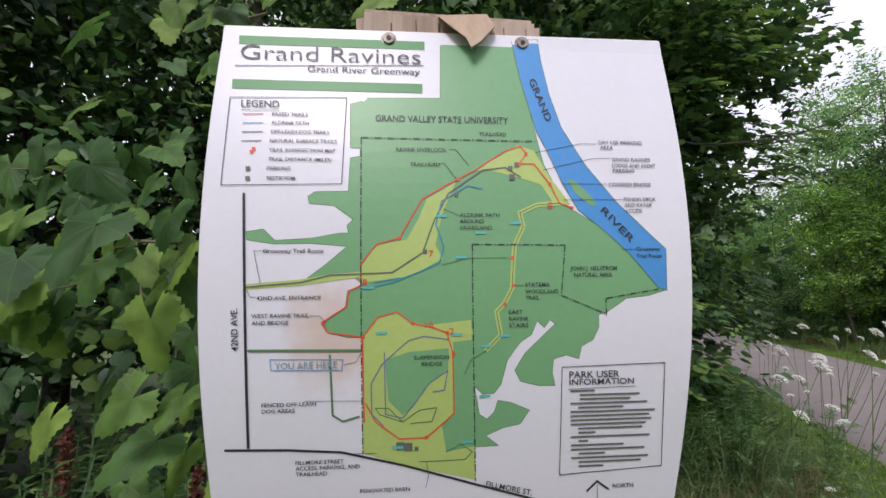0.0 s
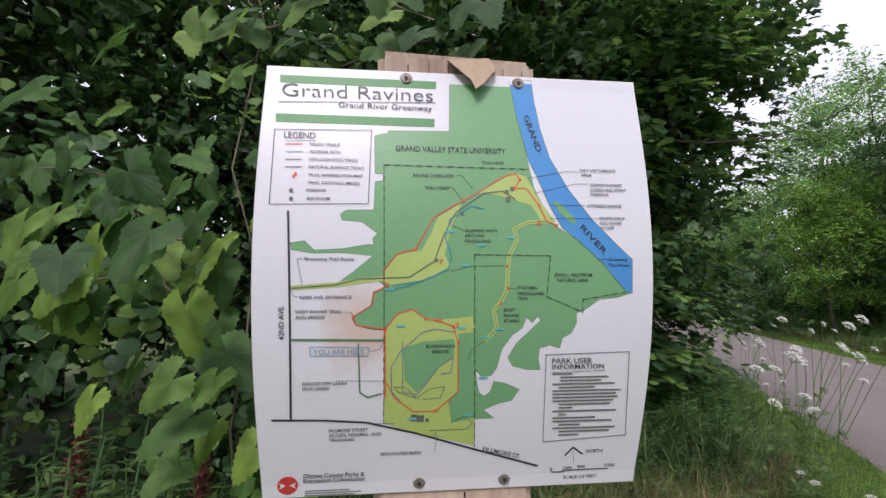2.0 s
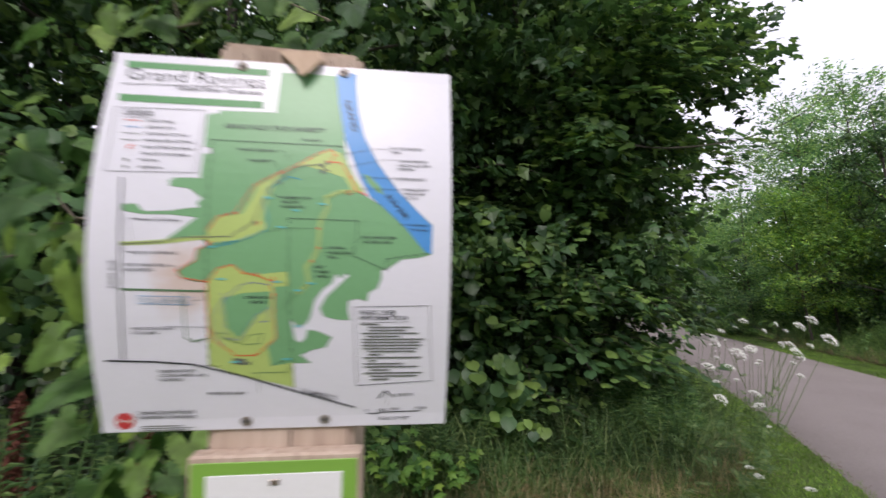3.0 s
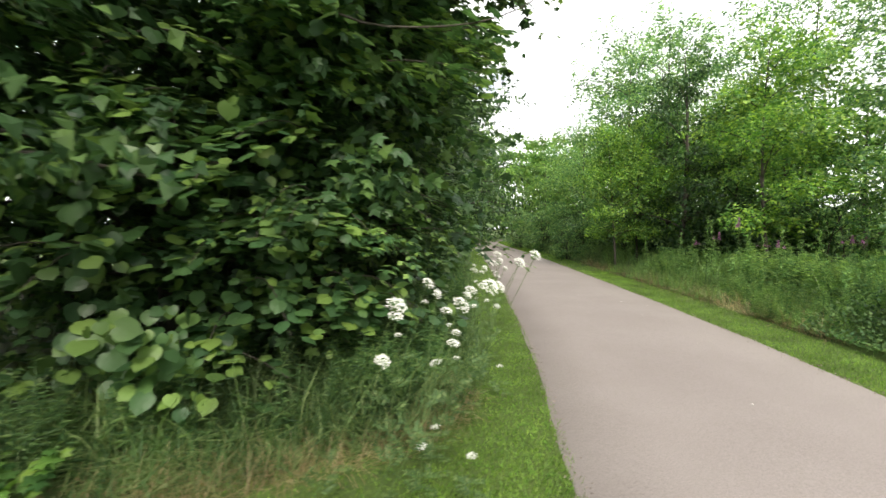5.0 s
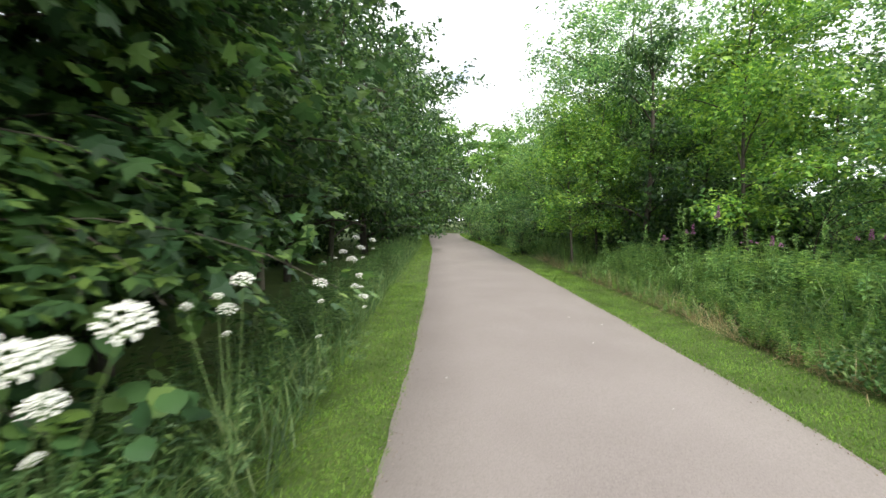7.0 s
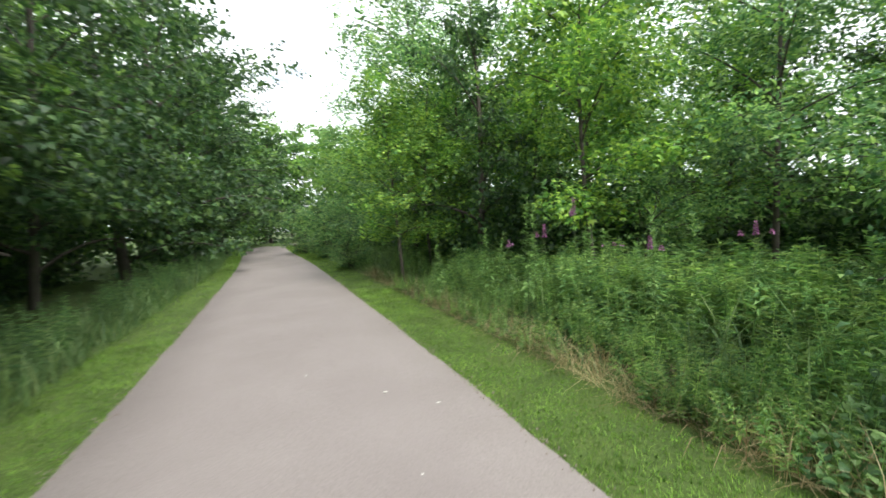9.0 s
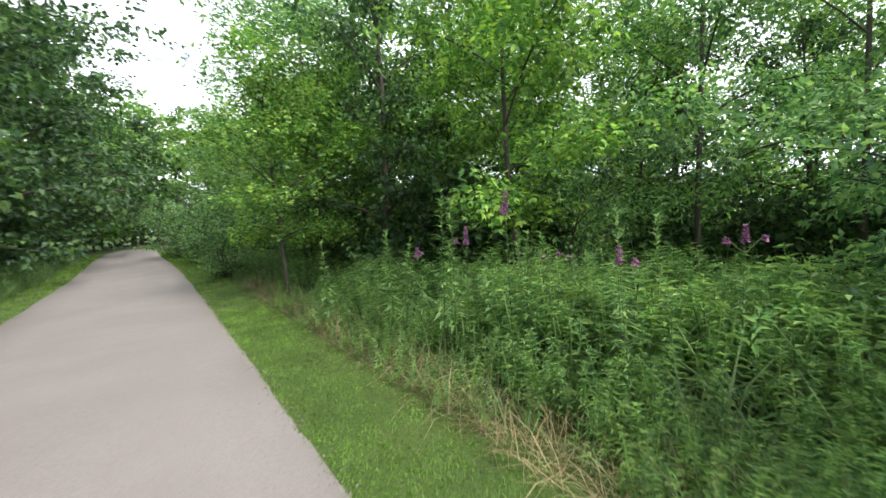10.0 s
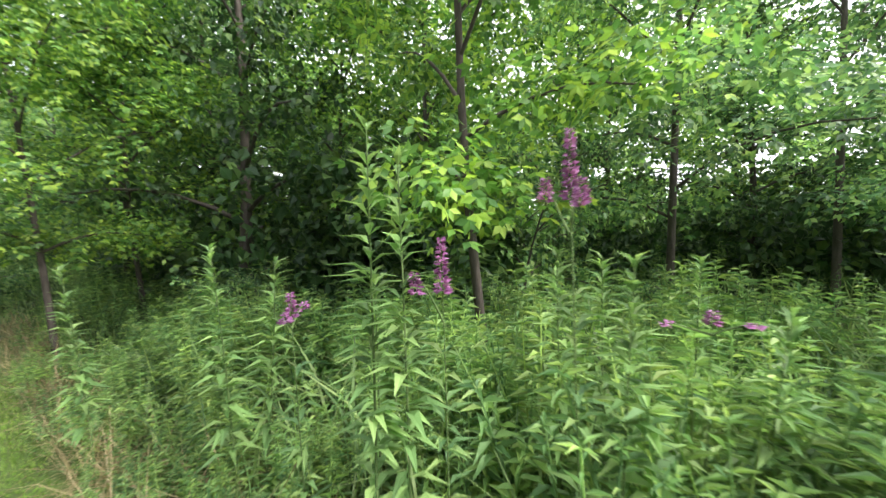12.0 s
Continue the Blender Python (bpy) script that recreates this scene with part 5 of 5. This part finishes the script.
def turf(n, y0, y1, side):
    y = y0 + (y1 - y0) * rng.random(n) ** 1.3
    u = rng.random(n)
    if side > 0:
        x = edge_x(y, 1, -0.02 + 0.95 * u ** 1.1)
    else:
        x = edge_x(y, -1, -0.02 + u * np.maximum(midline(y) - HALF - foot_x(y) + 0.15, 0.3))
    return x, y


def lawn(n):
    """The mown ground round the sign, in front of the woods."""
    x, y = -3.6 + 5.6 * rng.random(n), -3.2 + 6.3 * rng.random(n)
    p = np.stack([x, y], -1)
    ok = (x < edge_x(y, -1, -0.02)) & (beyond_bank(p) > 0.12)
    return x[ok], y[ok]


M_CLOVER = leaf_material("broad_turf_leaf", (0.07, 0.15, 0.025), (0.11, 0.22, 0.03), (0.17, 0.30, 0.045), 0.5, 0.35, 2.0)
pieces, broad = [], []
for x, y in (turf(52000, 1.5, 14, 1), turf(16000, 14, 45, 1), turf(42000, 1.5, 12, -1), turf(14000, 12, 42, -1), lawn(62000)):
    far_off = np.clip(y / 14, 0.7, 2.2)
    pieces.append(blades(x, y, (0.028 + 0.05 * rng.random(len(x)) ** 2) * far_off, TURF, 1.0))
    k = rng.random(len(x)) < 0.12
    broad.append(blades(x[k], y[k], 0.016 + 0.016 * rng.random(k.sum()), OVATE, 1.8))
tagged(new("turf", tri_mesh("turf", *soup(*pieces), M_TURF)), "short mown green grass beside the path", "grass", kind="stuff")
tagged(new("clover", tri_mesh("clover", *soup(*broad), M_CLOVER)), "low broad leaves among the mown grass", "grass", kind="stuff")

# shaded tall grass and weeds at the foot of the woods
GOLDENROD = [whorled_plant(24, 0.17, 0.09, 0.15, seed=i) for i in range(3)]
BUSHY = [whorled_plant(30, 0.21, 0.15, 0.1, seed=10 + i) for i in range(2)]


def upright(shape, x, y, size, lean=0.12):
    n = len(x)
    a = rng.random(n) * 2 * np.pi
    up = unit(np.stack([rng.normal(size=n) * lean, rng.normal(size=n) * lean, np.ones(n)], -1))
    side = np.stack([np.cos(a), np.sin(a), 0 * a], -1)
    fx = unit(np.cross(side, up))
    return stamp(shape, np.stack([x, y, ground_height(x, y)], -1), np.stack([fx, np.cross(up, fx), up], -1), size)


def foot_band(n, s0, s1, near, far):
    s = s0 + (s1 - s0) * rng.random(n)
    p, out = bank_point(s)
    q = p + out * (near + (far - near) * rng.random(n))[:, None]
    return q[:, 0], q[:, 1]


gx, gy = foot_band(15000, 2.5, 12.0, -0.7, 0.48)
g2x, g2y = foot_band(6000, 12.0, 34, -0.4, 0.55)
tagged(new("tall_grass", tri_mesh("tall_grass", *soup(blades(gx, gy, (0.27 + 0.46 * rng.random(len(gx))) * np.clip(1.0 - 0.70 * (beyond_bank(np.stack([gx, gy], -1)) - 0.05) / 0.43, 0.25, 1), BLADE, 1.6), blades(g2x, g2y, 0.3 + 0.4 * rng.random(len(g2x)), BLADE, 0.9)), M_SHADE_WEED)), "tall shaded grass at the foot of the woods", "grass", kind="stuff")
wp = []
for shape, n, s0, s1, lo, hi in ((GOLDENROD[0], 240, 2.5, 12, 0.35, 0.75), (GOLDENROD[1], 200, 2.5, 12, 0.3, 0.7), (BUSHY[0], 260, 2.5, 12, 0.25, 0.55), (GOLDENROD[2], 300, 12, 36, 0.45, 0.85), (BUSHY[1], 340, 12, 40, 0.35, 0.7), (BUSHY[0], 160, 10.6, 12.4, 0.35, 0.7)):
    x, y = foot_band(n, s0, s1, -0.65, 0.10 if s0 < 12 else 0.35)
    wp.append(upright(shape, x, y, lo + (hi - lo) * rng.random(n)))
x, y = -3.5 + 1.3 * rng.random(300), -1.7 + 2.3 * rng.random(300)
wp.append(upright(whorled_plant(46, 0.10, 0.09, 0.15, seed=7), x - 0.2, y, 0.75 + 0.5 * rng.random(300)))
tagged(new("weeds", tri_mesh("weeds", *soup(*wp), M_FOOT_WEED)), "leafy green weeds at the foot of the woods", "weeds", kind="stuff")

# dry straw along the margins
dx, dy = foot_band(6800, 4.5, 11.6, 0.12, 0.58)
ry = 5.5 + 12 * rng.random(3200) ** 1.2
rx = edge_x(ry, 1, 0.95 + 0.5 * rng.random(len(ry)))
tagged(new("dry_straw", tri_mesh("dry_straw", *soup(blades(dx, dy, 0.08 + 0.26 * rng.random(len(dx)), STRAW, 4.0), blades(rx, ry, 0.18 + 0.34 * rng.random(len(rx)), STRAW, 2.4)), M_STRAW)), "dry tan straw lying at the edge of the mown grass", "straw", kind="stuff")

# meadow of goldenrod and grass beyond the path
def meadow(n, y0, y1, w0, w1, bias=1.0):
    y = y0 + (y1 - y0) * rng.random(n) ** bias
    return edge_x(y, 1, w0 + (w1 - w0) * rng.random(n)), y


mp, lp = [], []
for i, (n, y0, y1, w0, w1) in enumerate(((2300, 5.4, 13, 0.95, 4.2), (1900, 5.4, 14, 0.9, 3.6), (1500, 5.6, 16, 1.9, 6.0), (1300, 13, 30, 0.95, 4.0), (600, 3.5, 20, 4.0, 10.0))):
    x, y = meadow(n, y0, y1, w0, w1)
    back = np.clip((x - edge_x(y, 1, 0.85)) / 1.5, 0.05, 1)
    patch = 0.82 + 0.22 * np.sin(x * 2.3 + 1) * np.cos(y * 1.9)
    keep = rng.random(n) < 0.55 + 0.55 * np.sin(x * 3.1 + 0.7 * y) * np.sin(y * 2.6 - x)
    x, y, back, patch = x[keep], y[keep], back[keep], patch[keep]
    size = (0.32 + 0.66 * back) * patch * (0.72 + 0.45 * rng.random(len(x)))
    pale = rng.random(len(x)) < 0.48
    for group, pick in ((mp, ~pale), (lp, pale)):
        group.append(upright(GOLDENROD[i % 3] if i not in (1, 2) else BUSHY[i - 1], x[pick], y[pick], (size * (0.85 if i == 1 else 1.0))[pick], 0.2))
tagged(new("goldenrod", tri_mesh("goldenrod", *soup(*mp), M_WEED)), "dense stand of leafy green goldenrod in the meadow", "weeds", kind="stuff")
M_PALE_WEED = leaf_material("pale_weed_leaf", (0.135, 0.25, 0.085), (0.225, 0.37, 0.115), (0.36, 0.49, 0.15), 0.5, 0.42, 3)
tagged(new("meadow_weeds", tri_mesh("meadow_weeds", *soup(*lp), M_PALE_WEED)), "lighter young weeds scattered through the meadow", "weeds", kind="stuff")
x, y = meadow(8000, 4.0, 22, 0.95, 4.5)
x2, y2 = meadow(12000, 3.0, 34, 4.0, 14.0)
x3, y3 = meadow(9000, 20, 44, 0.9, 4.0)
tagged(new("meadow_grass", tri_mesh("meadow_grass", *soup(blades(x, y, (0.3 + 0.5 * rng.random(len(x))) * np.clip((x - edge_x(y, 1, 0.5)) / 1.2, 0.35, 1.25), BLADE, 1.3), blades(x2, y2, 0.5 + 0.5 * rng.random(len(x2)), BLADE, 0.6), blades(x3, y3, 0.4 + 0.5 * rng.random(len(x3)), BLADE, 0.7)), M_SHADE_WEED)), "long meadow grass among the weeds", "grass", kind="stuff")
bx, by = meadow(4500, 3.0, 6.0, 0.92, 2.2)
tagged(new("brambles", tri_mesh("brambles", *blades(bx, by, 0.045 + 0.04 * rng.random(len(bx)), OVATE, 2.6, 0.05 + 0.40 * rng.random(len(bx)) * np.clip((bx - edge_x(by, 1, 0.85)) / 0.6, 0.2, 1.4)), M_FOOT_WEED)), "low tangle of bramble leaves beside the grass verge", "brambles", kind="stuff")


# ---- single plants ----
def solid(name, piece, material, parent, label="", smooth=False):
    return tagged(under(new(name, tri_mesh(name, *piece, material, smooth)), parent), label)


def umbel_piece(radius, seed):
    """A flat-domed head of many tiny white florets on fine rays."""
    r = np.random.default_rng(seed)
    tufts, each = 34, 6
    n = tufts * each
    a, q = np.arange(tufts) * 2.39996, np.sqrt((np.arange(tufts) + 0.5) / tufts)
    c = np.stack([np.cos(a) * q, np.sin(a) * q, 0.52 * (1 - q * q) + 0.05 * r.normal(size=tufts)], -1) * radius
    c = np.repeat(c, each, 0) + r.normal(size=(n, 3)) * (0.085, 0.085, 0.03) * radius
    k = 6
    t = np.arange(k) * 2 * np.pi / k
    floret = np.concatenate([[(0, 0, 0.25)], np.stack([np.cos(t), np.sin(t), -0.1 * np.ones(k)], -1)]), np.array([(0, 1 + i, 1 + (i + 1) % k) for i in range(k)])
    turn = frames_of(random_dirs(n) * (1, 1, 0.2), np.tile([0, 0, 1.0], (n, 1)) + r.normal(size=(n, 3)) * 0.25)
    return stamp(floret, c, turn, radius * (0.055 + 0.038 * r.random(n)))


def lace_plant(height, radius, seed, side_heads):
    """Wild carrot: thin branching stems, white umbels with green rays, feathery leaves."""
    r = np.random.default_rng(seed)
    plant = empty("wild_carrot", pose(0, 0, 0), "wild carrot plant with flat white lacy flower heads", "flower", "wild carrots beside the path")
    heads = [((0, 0, height), radius)] + [((r.normal() * 0.13, r.normal() * 0.13, height * (0.7 + 0.25 * r.random())), radius * (0.45 + 0.35 * r.random())) for _ in range(side_heads)]
    for i, (top, rad) in enumerate(heads):
        nod = np.array(Matrix.Rotation(radians(8 + 16 * r.random()), 3, "X") @ Matrix.Rotation(radians(r.normal() * 12), 3, "Y"))
        low = (0, 0, 0) if i == 0 else (0, 0, height * 0.45)
        solid("stem", tube(curve(low, np.array(top) - (0, 0, rad * 0.5), (0.02 * r.normal(), 0.02 * r.normal(), 0), 6), np.linspace(0.0028, 0.0016, 6), 5), M_STEM, plant)
        n = 14
        a = np.arange(n) * 2 * np.pi / n
        rays = [tube([np.array(top) - (0, 0, rad * 0.5), np.array(top) + nod @ np.array((math.cos(t) * rad * 0.75, math.sin(t) * rad * 0.75, rad * 0.02))], (0.0009, 0.0006), 3) for t in a]
        florets = umbel_piece(rad, seed * 9 + i)
        head = solid("flower_head", (florets[0] @ nod.T + np.array(top), florets[1]), M_PETAL, plant)
        solid("umbel_frame", soup(*rays), M_STEM, head)
    n = 12
    z = height * (0.06 + 0.5 * r.random(n))
    a = r.random(n) * 6.3
    lv = stamp(PINNATE_FINE, np.stack([0 * z, 0 * z, z], -1), frames_of(np.stack([np.cos(a), np.sin(a), 0.6 + 0 * a], -1), np.tile([0, 0, 1.0], (n, 1))), 0.07 + 0.07 * r.random(n))
    solid("foliage", lv, M_SHADE_WEED, plant)
    return plant


lace = [lace_plant(1.0, 0.056, 1, 1), lace_plant(1.0, 0.046, 2, 1), lace_plant(1.0, 0.038, 3, 0), lace_plant(1.0, 0.044, 4, 2)]
LACE = [(0.365, 2.33, 1.12, 0), (0.775, 2.29, 1.25, 0), (0.68, 2.32, 1.13, 3), (0.54, 2.58, 0.75, 1), (0.63, 2.93, 0.62, 1), (0.47, 2.52, 0.42, 2), (0.55, 2.85, 0.33, 2), (0.74, 2.48, 0.35, 2), (1.12, 3.87, 0.38, 2), (1.10, 3.39, 0.97, 3), (1.02, 3.25, 0.92, 3),
        (0.90, 3.05, 0.90, 1), (0.80, 3.35, 0.85, 1), (0.30, 2.75, 0.80, 1), (0.60, 3.25, 0.74, 1), (0.95, 3.60, 0.84, 1), (1.10, 4.20, 0.92, 3), (0.95, 4.60, 0.86, 1), (1.22, 5.30, 0.88, 1),
        (1.34, 6.50, 0.78, 1), (1.20, 6.75, 0.90, 0), (1.42, 6.20, 0.66, 1), (1.18, 7.10, 0.84, 3), (1.30, 7.60, 0.94, 1), (1.12, 8.10, 1.02, 1), (1.25, 8.60, 0.98, 1), (1.10, 5.90, 0.72, 2), (0.42, 3.05, 0.92, 1)]
for i, (x, y, h, k) in enumerate(LACE):
    lean = 24 if h > 0.85 and y < 3.5 else 3
    foot = x - h * math.tan(radians(lean))
    m = Matrix.LocRotScale((foot, y, float(ground_height(np.array(foot), np.array(y)))), Euler((radians(rng.normal() * 1.5), radians(lean + rng.normal() * 1.5), 0)), (1, 1, h / math.cos(radians(lean))))
    if i < 4:
        lace[[0, 3, 1, 2][i]].matrix_basis = m
    else:
        copy_thing(lace[k], Matrix.LocRotScale(m.translation, m.to_quaternion(), (0.75 + 0.3 * h, 0.75 + 0.3 * h, m.to_scale().z)))


M_PURPLE = leaf_material("purple_petal", (0.22, 0.075, 0.21), (0.33, 0.13, 0.31), (0.46, 0.24, 0.43), 0.6, 0.3, 20)


def loosestrife(x, y, height, spike, seed):
    """A leafy stem topped by a tapering spike of purple petals."""
    r = np.random.default_rng(seed)
    plant = empty("purple_loosestrife", at(x, y, seed * 40), "purple loosestrife with a tall flower spike among the weeds", "flower", "purple loosestrife in the meadow")
    lean = r.normal(size=2) * 0.04
    tops = [(lean[0], lean[1], height, spike)] + [(lean[0] + s * 0.10, lean[1] + r.normal() * 0.04, height - spike * (0.55 + 0.2 * r.random()), spike * 0.38) for s in (-1, 1)][: 1 + seed % 3]
    for i, (tx, ty, tz, sp) in enumerate(tops):
        base = (0, 0, 0) if i == 0 else (lean[0], lean[1], height - spike * 1.5)
        solid("stem", tube(curve(base, (tx, ty, tz), (0.01, 0, 0), 8), np.linspace(0.004, 0.0015, 8), 5), M_STEM, plant)
        n = int(260 * sp / 0.3)
        t, a = r.random(n), r.random(n) * 6.3
        w = 0.014 * (1.05 - t * 0.75)
        pos = np.stack([tx + np.cos(a) * w * 0.5, ty + np.sin(a) * w * 0.5, tz - sp * (1 - t)], -1)
        solid("flower_spike", stamp(OVATE, pos, frames_of(np.stack([np.cos(a), np.sin(a), 0.3 + 0 * a], -1), random_dirs(n, 1)), 0.016 + 0.012 * (1 - t)), M_PURPLE, plant, "purple petals")
    n = 26
    z = height * (0.2 + 0.55 * r.random(n))
    a = r.random(n) * 6.3
    solid("foliage", stamp(LANCE, np.stack([lean[0] * z / height, lean[1] * z / height, z], -1), frames_of(np.stack([np.cos(a), np.sin(a), 0.5 + 0 * a], -1), np.tile([0, 0, 1.0], (n, 1))), 0.08 + 0.05 * r.random(n)), M_WEED, plant)


for i, (x, y, h, s) in enumerate(((6.60, 8.91, 1.38, 0.17), (6.78, 8.53, 1.67, 0.20), (7.02, 8.22, 1.12, 0.05), (6.68, 7.42, 1.25, 0.14), (7.55, 7.05, 1.34, 0.14), (6.52, 9.50, 1.18, 0.09))):
    loosestrife(x, y, h, s, i)


M_STALK = leaf_material("pale_stalk_leaf", (0.11, 0.21, 0.075), (0.17, 0.30, 0.10), (0.28, 0.42, 0.15), 0.5, 0.4, 6)


def tall_goldenrod(x, y, height, seed, leaves=84):
    r = np.random.default_rng(seed)
    plant = empty("goldenrod_plant", at(x, y), "tall goldenrod stalk with narrow arching leaves", "plant", "tall goldenrod in the meadow")
    lean = r.normal(size=2) * 0.05
    solid("stem", tube(curve((0, 0, 0), (lean[0], lean[1], height), (0.02, 0.01, 0), 9), np.linspace(0.006, 0.002, 9), 6), M_STEM, plant)
    t = 0.25 + 0.75 * r.random(leaves) ** 0.8
    a = np.arange(leaves) * 2.4
    pos = np.stack([lean[0] * t, lean[1] * t, height * t], -1)
    solid("foliage", stamp(LANCE, pos, frames_of(np.stack([np.cos(a), np.sin(a), 0.1 + 1.1 * t ** 3], -1), np.tile([0, 0, 1.0], (leaves, 1))), (0.155 - 0.08 * t ** 3) * (0.8 + 0.4 * r.random(leaves))), M_STALK, plant)


for i, (x, y, h) in enumerate(((6.43, 9.07, 1.72), (6.50, 8.98, 1.62), (6.90, 7.61, 1.47), (6.86, 8.45, 1.28), (6.55, 10.1, 1.35), (6.75, 10.2, 1.25), (7.65, 7.65, 1.38), (7.1, 8.7, 1.28), (7.35, 8.6, 1.22), (6.3, 11.2, 1.25), (7.9, 8.3, 1.15), (6.9, 9.5, 1.2), (7.2, 8.1, 1.12))):
    tall_goldenrod(x, y, h, 50 + i)

M_DOCK = mottled("dry_seed", [(0.3, (0.075, 0.022, 0.014)), (0.7, (0.17, 0.055, 0.03))], 60)


def dock(x, y, height, seed):
    r = np.random.default_rng(seed)
    plant = empty("curly_dock", at(x, y), "dead dock stalk with rust brown seed clusters", "plant")
    solid("stem", tube(curve((0, 0, 0), (0.05, 0, height), (0.02, 0, 0), 8), np.linspace(0.006, 0.002, 8), 5), M_DOCK, plant)
    n = 900
    t = r.random(n)
    pos = np.stack([0.05 * (0.55 + 0.45 * t) + r.normal(size=n) * 0.028 * (1.15 - t), r.normal(size=n) * 0.028 * (1.15 - t), height * (0.5 + 0.5 * t)], -1)
    solid("seed_head", stamp(OVATE, pos, frames_of(random_dirs(n), random_dirs(n)), 0.018 + 0.01 * r.random(n)), M_DOCK, plant, "rust brown seeds")


dock(-2.79, 0.24, 1.30, 3)
dock(-2.58, 0.58, 1.05, 4)

# a bare bent bough reaching out of the wood, a few leaves at its end
bough = empty("hanging_branch", pose(0, 0, 0), "thin bent bough with a few leaves at its tip", "branch")
bt = np.linspace(0, 5, 12)
bend = np.stack([np.interp(bt, range(6), c) for c in zip((-0.21, 3.20, 3.05), (0.09, 3.10, 2.87), (0.50, 3.02, 2.82), (0.92, 3.03, 2.86), (1.23, 2.99, 2.99), (1.44, 2.97, 3.17))], -1)
bend[1:-1] = (bend[:-2] + bend[2:] + 2 * bend[1:-1]) / 4
solid("stem", tube(bend, np.linspace(0.008, 0.003, 12), 6), M_BARK, bough, "", True)
for i in range(5):
    p = bend[7 + i % 5]
    solid("twig", tube([p, p + np.array([0.04 + 0.02 * i, rng.normal() * 0.04, 0.06 - 0.02 * i])], (0.0015, 0.0007), 4), M_BARK, bough)
k = 22
pos = bend[rng.integers(8, 12, k)] + rng.normal(size=(k, 3)) * 0.05 + (0.03, 0, 0.02)
solid("foliage", stamp(OVATE, pos, frames_of(random_dirs(k, -0.2), np.tile([0, 0, 1.0], (k, 1)) + rng.normal(size=(k, 3)) * 0.3), 0.028 + 0.014 * rng.random(k)), M_ASH, bough)



def seedling(x, y, height, seed):
    """A bright young maple: thin stems topped with flat lobed leaves."""
    r = np.random.default_rng(seed)
    plant = empty("maple_seedling", at(x, y), "bright yellow-green maple seedling in front of the vines", "plant", "maple seedlings")
    for i in range(5):
        a = i * 1.3 + r.random()
        tip = np.array([math.cos(a) * 0.26, math.sin(a) * 0.2, height * (0.7 + 0.3 * r.random())])
        line = curve((0, 0, -0.02), tip, (0, 0, 0.08), 6)
        solid("stem", tube(line, np.linspace(0.004, 0.0015, 6), 5), M_STEM, plant)
        k = 16
        u = 0.35 + 0.65 * r.random(k)
        pos = np.stack([np.interp(u, np.linspace(0, 1, 6), line[:, j]) for j in range(3)], -1) + r.normal(size=(k, 3)) * (0.06, 0.06, 0.03)
        d = np.stack([np.cos(a) + r.normal(size=k) * 0.8, np.sin(a) - 0.3 + r.normal(size=k) * 0.8, -0.25 + r.normal(size=k) * 0.2], -1)
        solid("foliage", stamp(lobed_leaf(), pos, frames_of(d, np.array([0, -0.35, 1.0]) + r.normal(size=(k, 3)) * 0.25), 0.06 + 0.05 * r.random(k)), M_LIME, plant)


for i, (x, y, h) in enumerate(((-1.98, 2.15, 0.46), (-1.72, 2.30, 0.34))):
    seedling(x, y, h, 90 + i)

# fallen scraps on the path
M_SCRAP = mottled("pale_scrap", [(0.3, (0.60, 0.56, 0.50)), (0.7, (0.78, 0.75, 0.70))], 60)
for i, (x, y, s) in enumerate(((4.25, 8.35, 0.035), (4.55, 7.9, 0.022), (2.2, 6.2, 0.014), (4.05, 7.1, 0.014), (3.2, 3.6, 0.014), (2.6, 2.4, 0.012), (3.9, 5.4, 0.012), (3.7, 9.2, 0.02))):
    v, f = ovate_leaf(0.38, 0.12)
    v = (v - (0, 0.5, -0.16)) * s * 1.6
    v = np.concatenate([v, v + (0, 0, 0.0015)])
    scrap = new("fallen_leaf", tri_mesh("fallen_leaf", v, np.concatenate([f, f[:, ::-1] + 5]), M_SCRAP))
    scrap.matrix_basis = pose(x, y, 0.024, 0, 0, 50 * i)
    tagged(scrap, "small pale dry leaf lying on the path", "leaf", "fallen leaves on the path")
# grit crumbled along the path's edges
gy = np.concatenate([1 + 16 * rng.random(900), 1 + 16 * rng.random(900)])
gs = np.concatenate([-np.ones(900), np.ones(900)])
gxx = midline(gy) + gs * (HALF + rng.normal(size=1800) * 0.05)
cv = np.array([(1, 0, 0), (-1, 0, 0), (0, 1, 0), (0, -1, 0), (0, 0, 0.8), (0, 0, -0.8)], float)
cf = np.array([(0, 2, 4), (2, 1, 4), (1, 3, 4), (3, 0, 4)])
M_GRIT = mottled("grit", [(0.3, (0.22, 0.18, 0.15)), (0.7, (0.40, 0.34, 0.30))], 60)
tagged(new("grit", tri_mesh("grit", *stamp((cv, cf), np.stack([gxx, gy, np.full(1800, 0.015)], -1), frames_of(random_dirs(1800), random_dirs(1800)), 0.004 + 0.007 * rng.random(1800)), M_GRIT)), "loose grit along the path edges", "grit", kind="stuff")
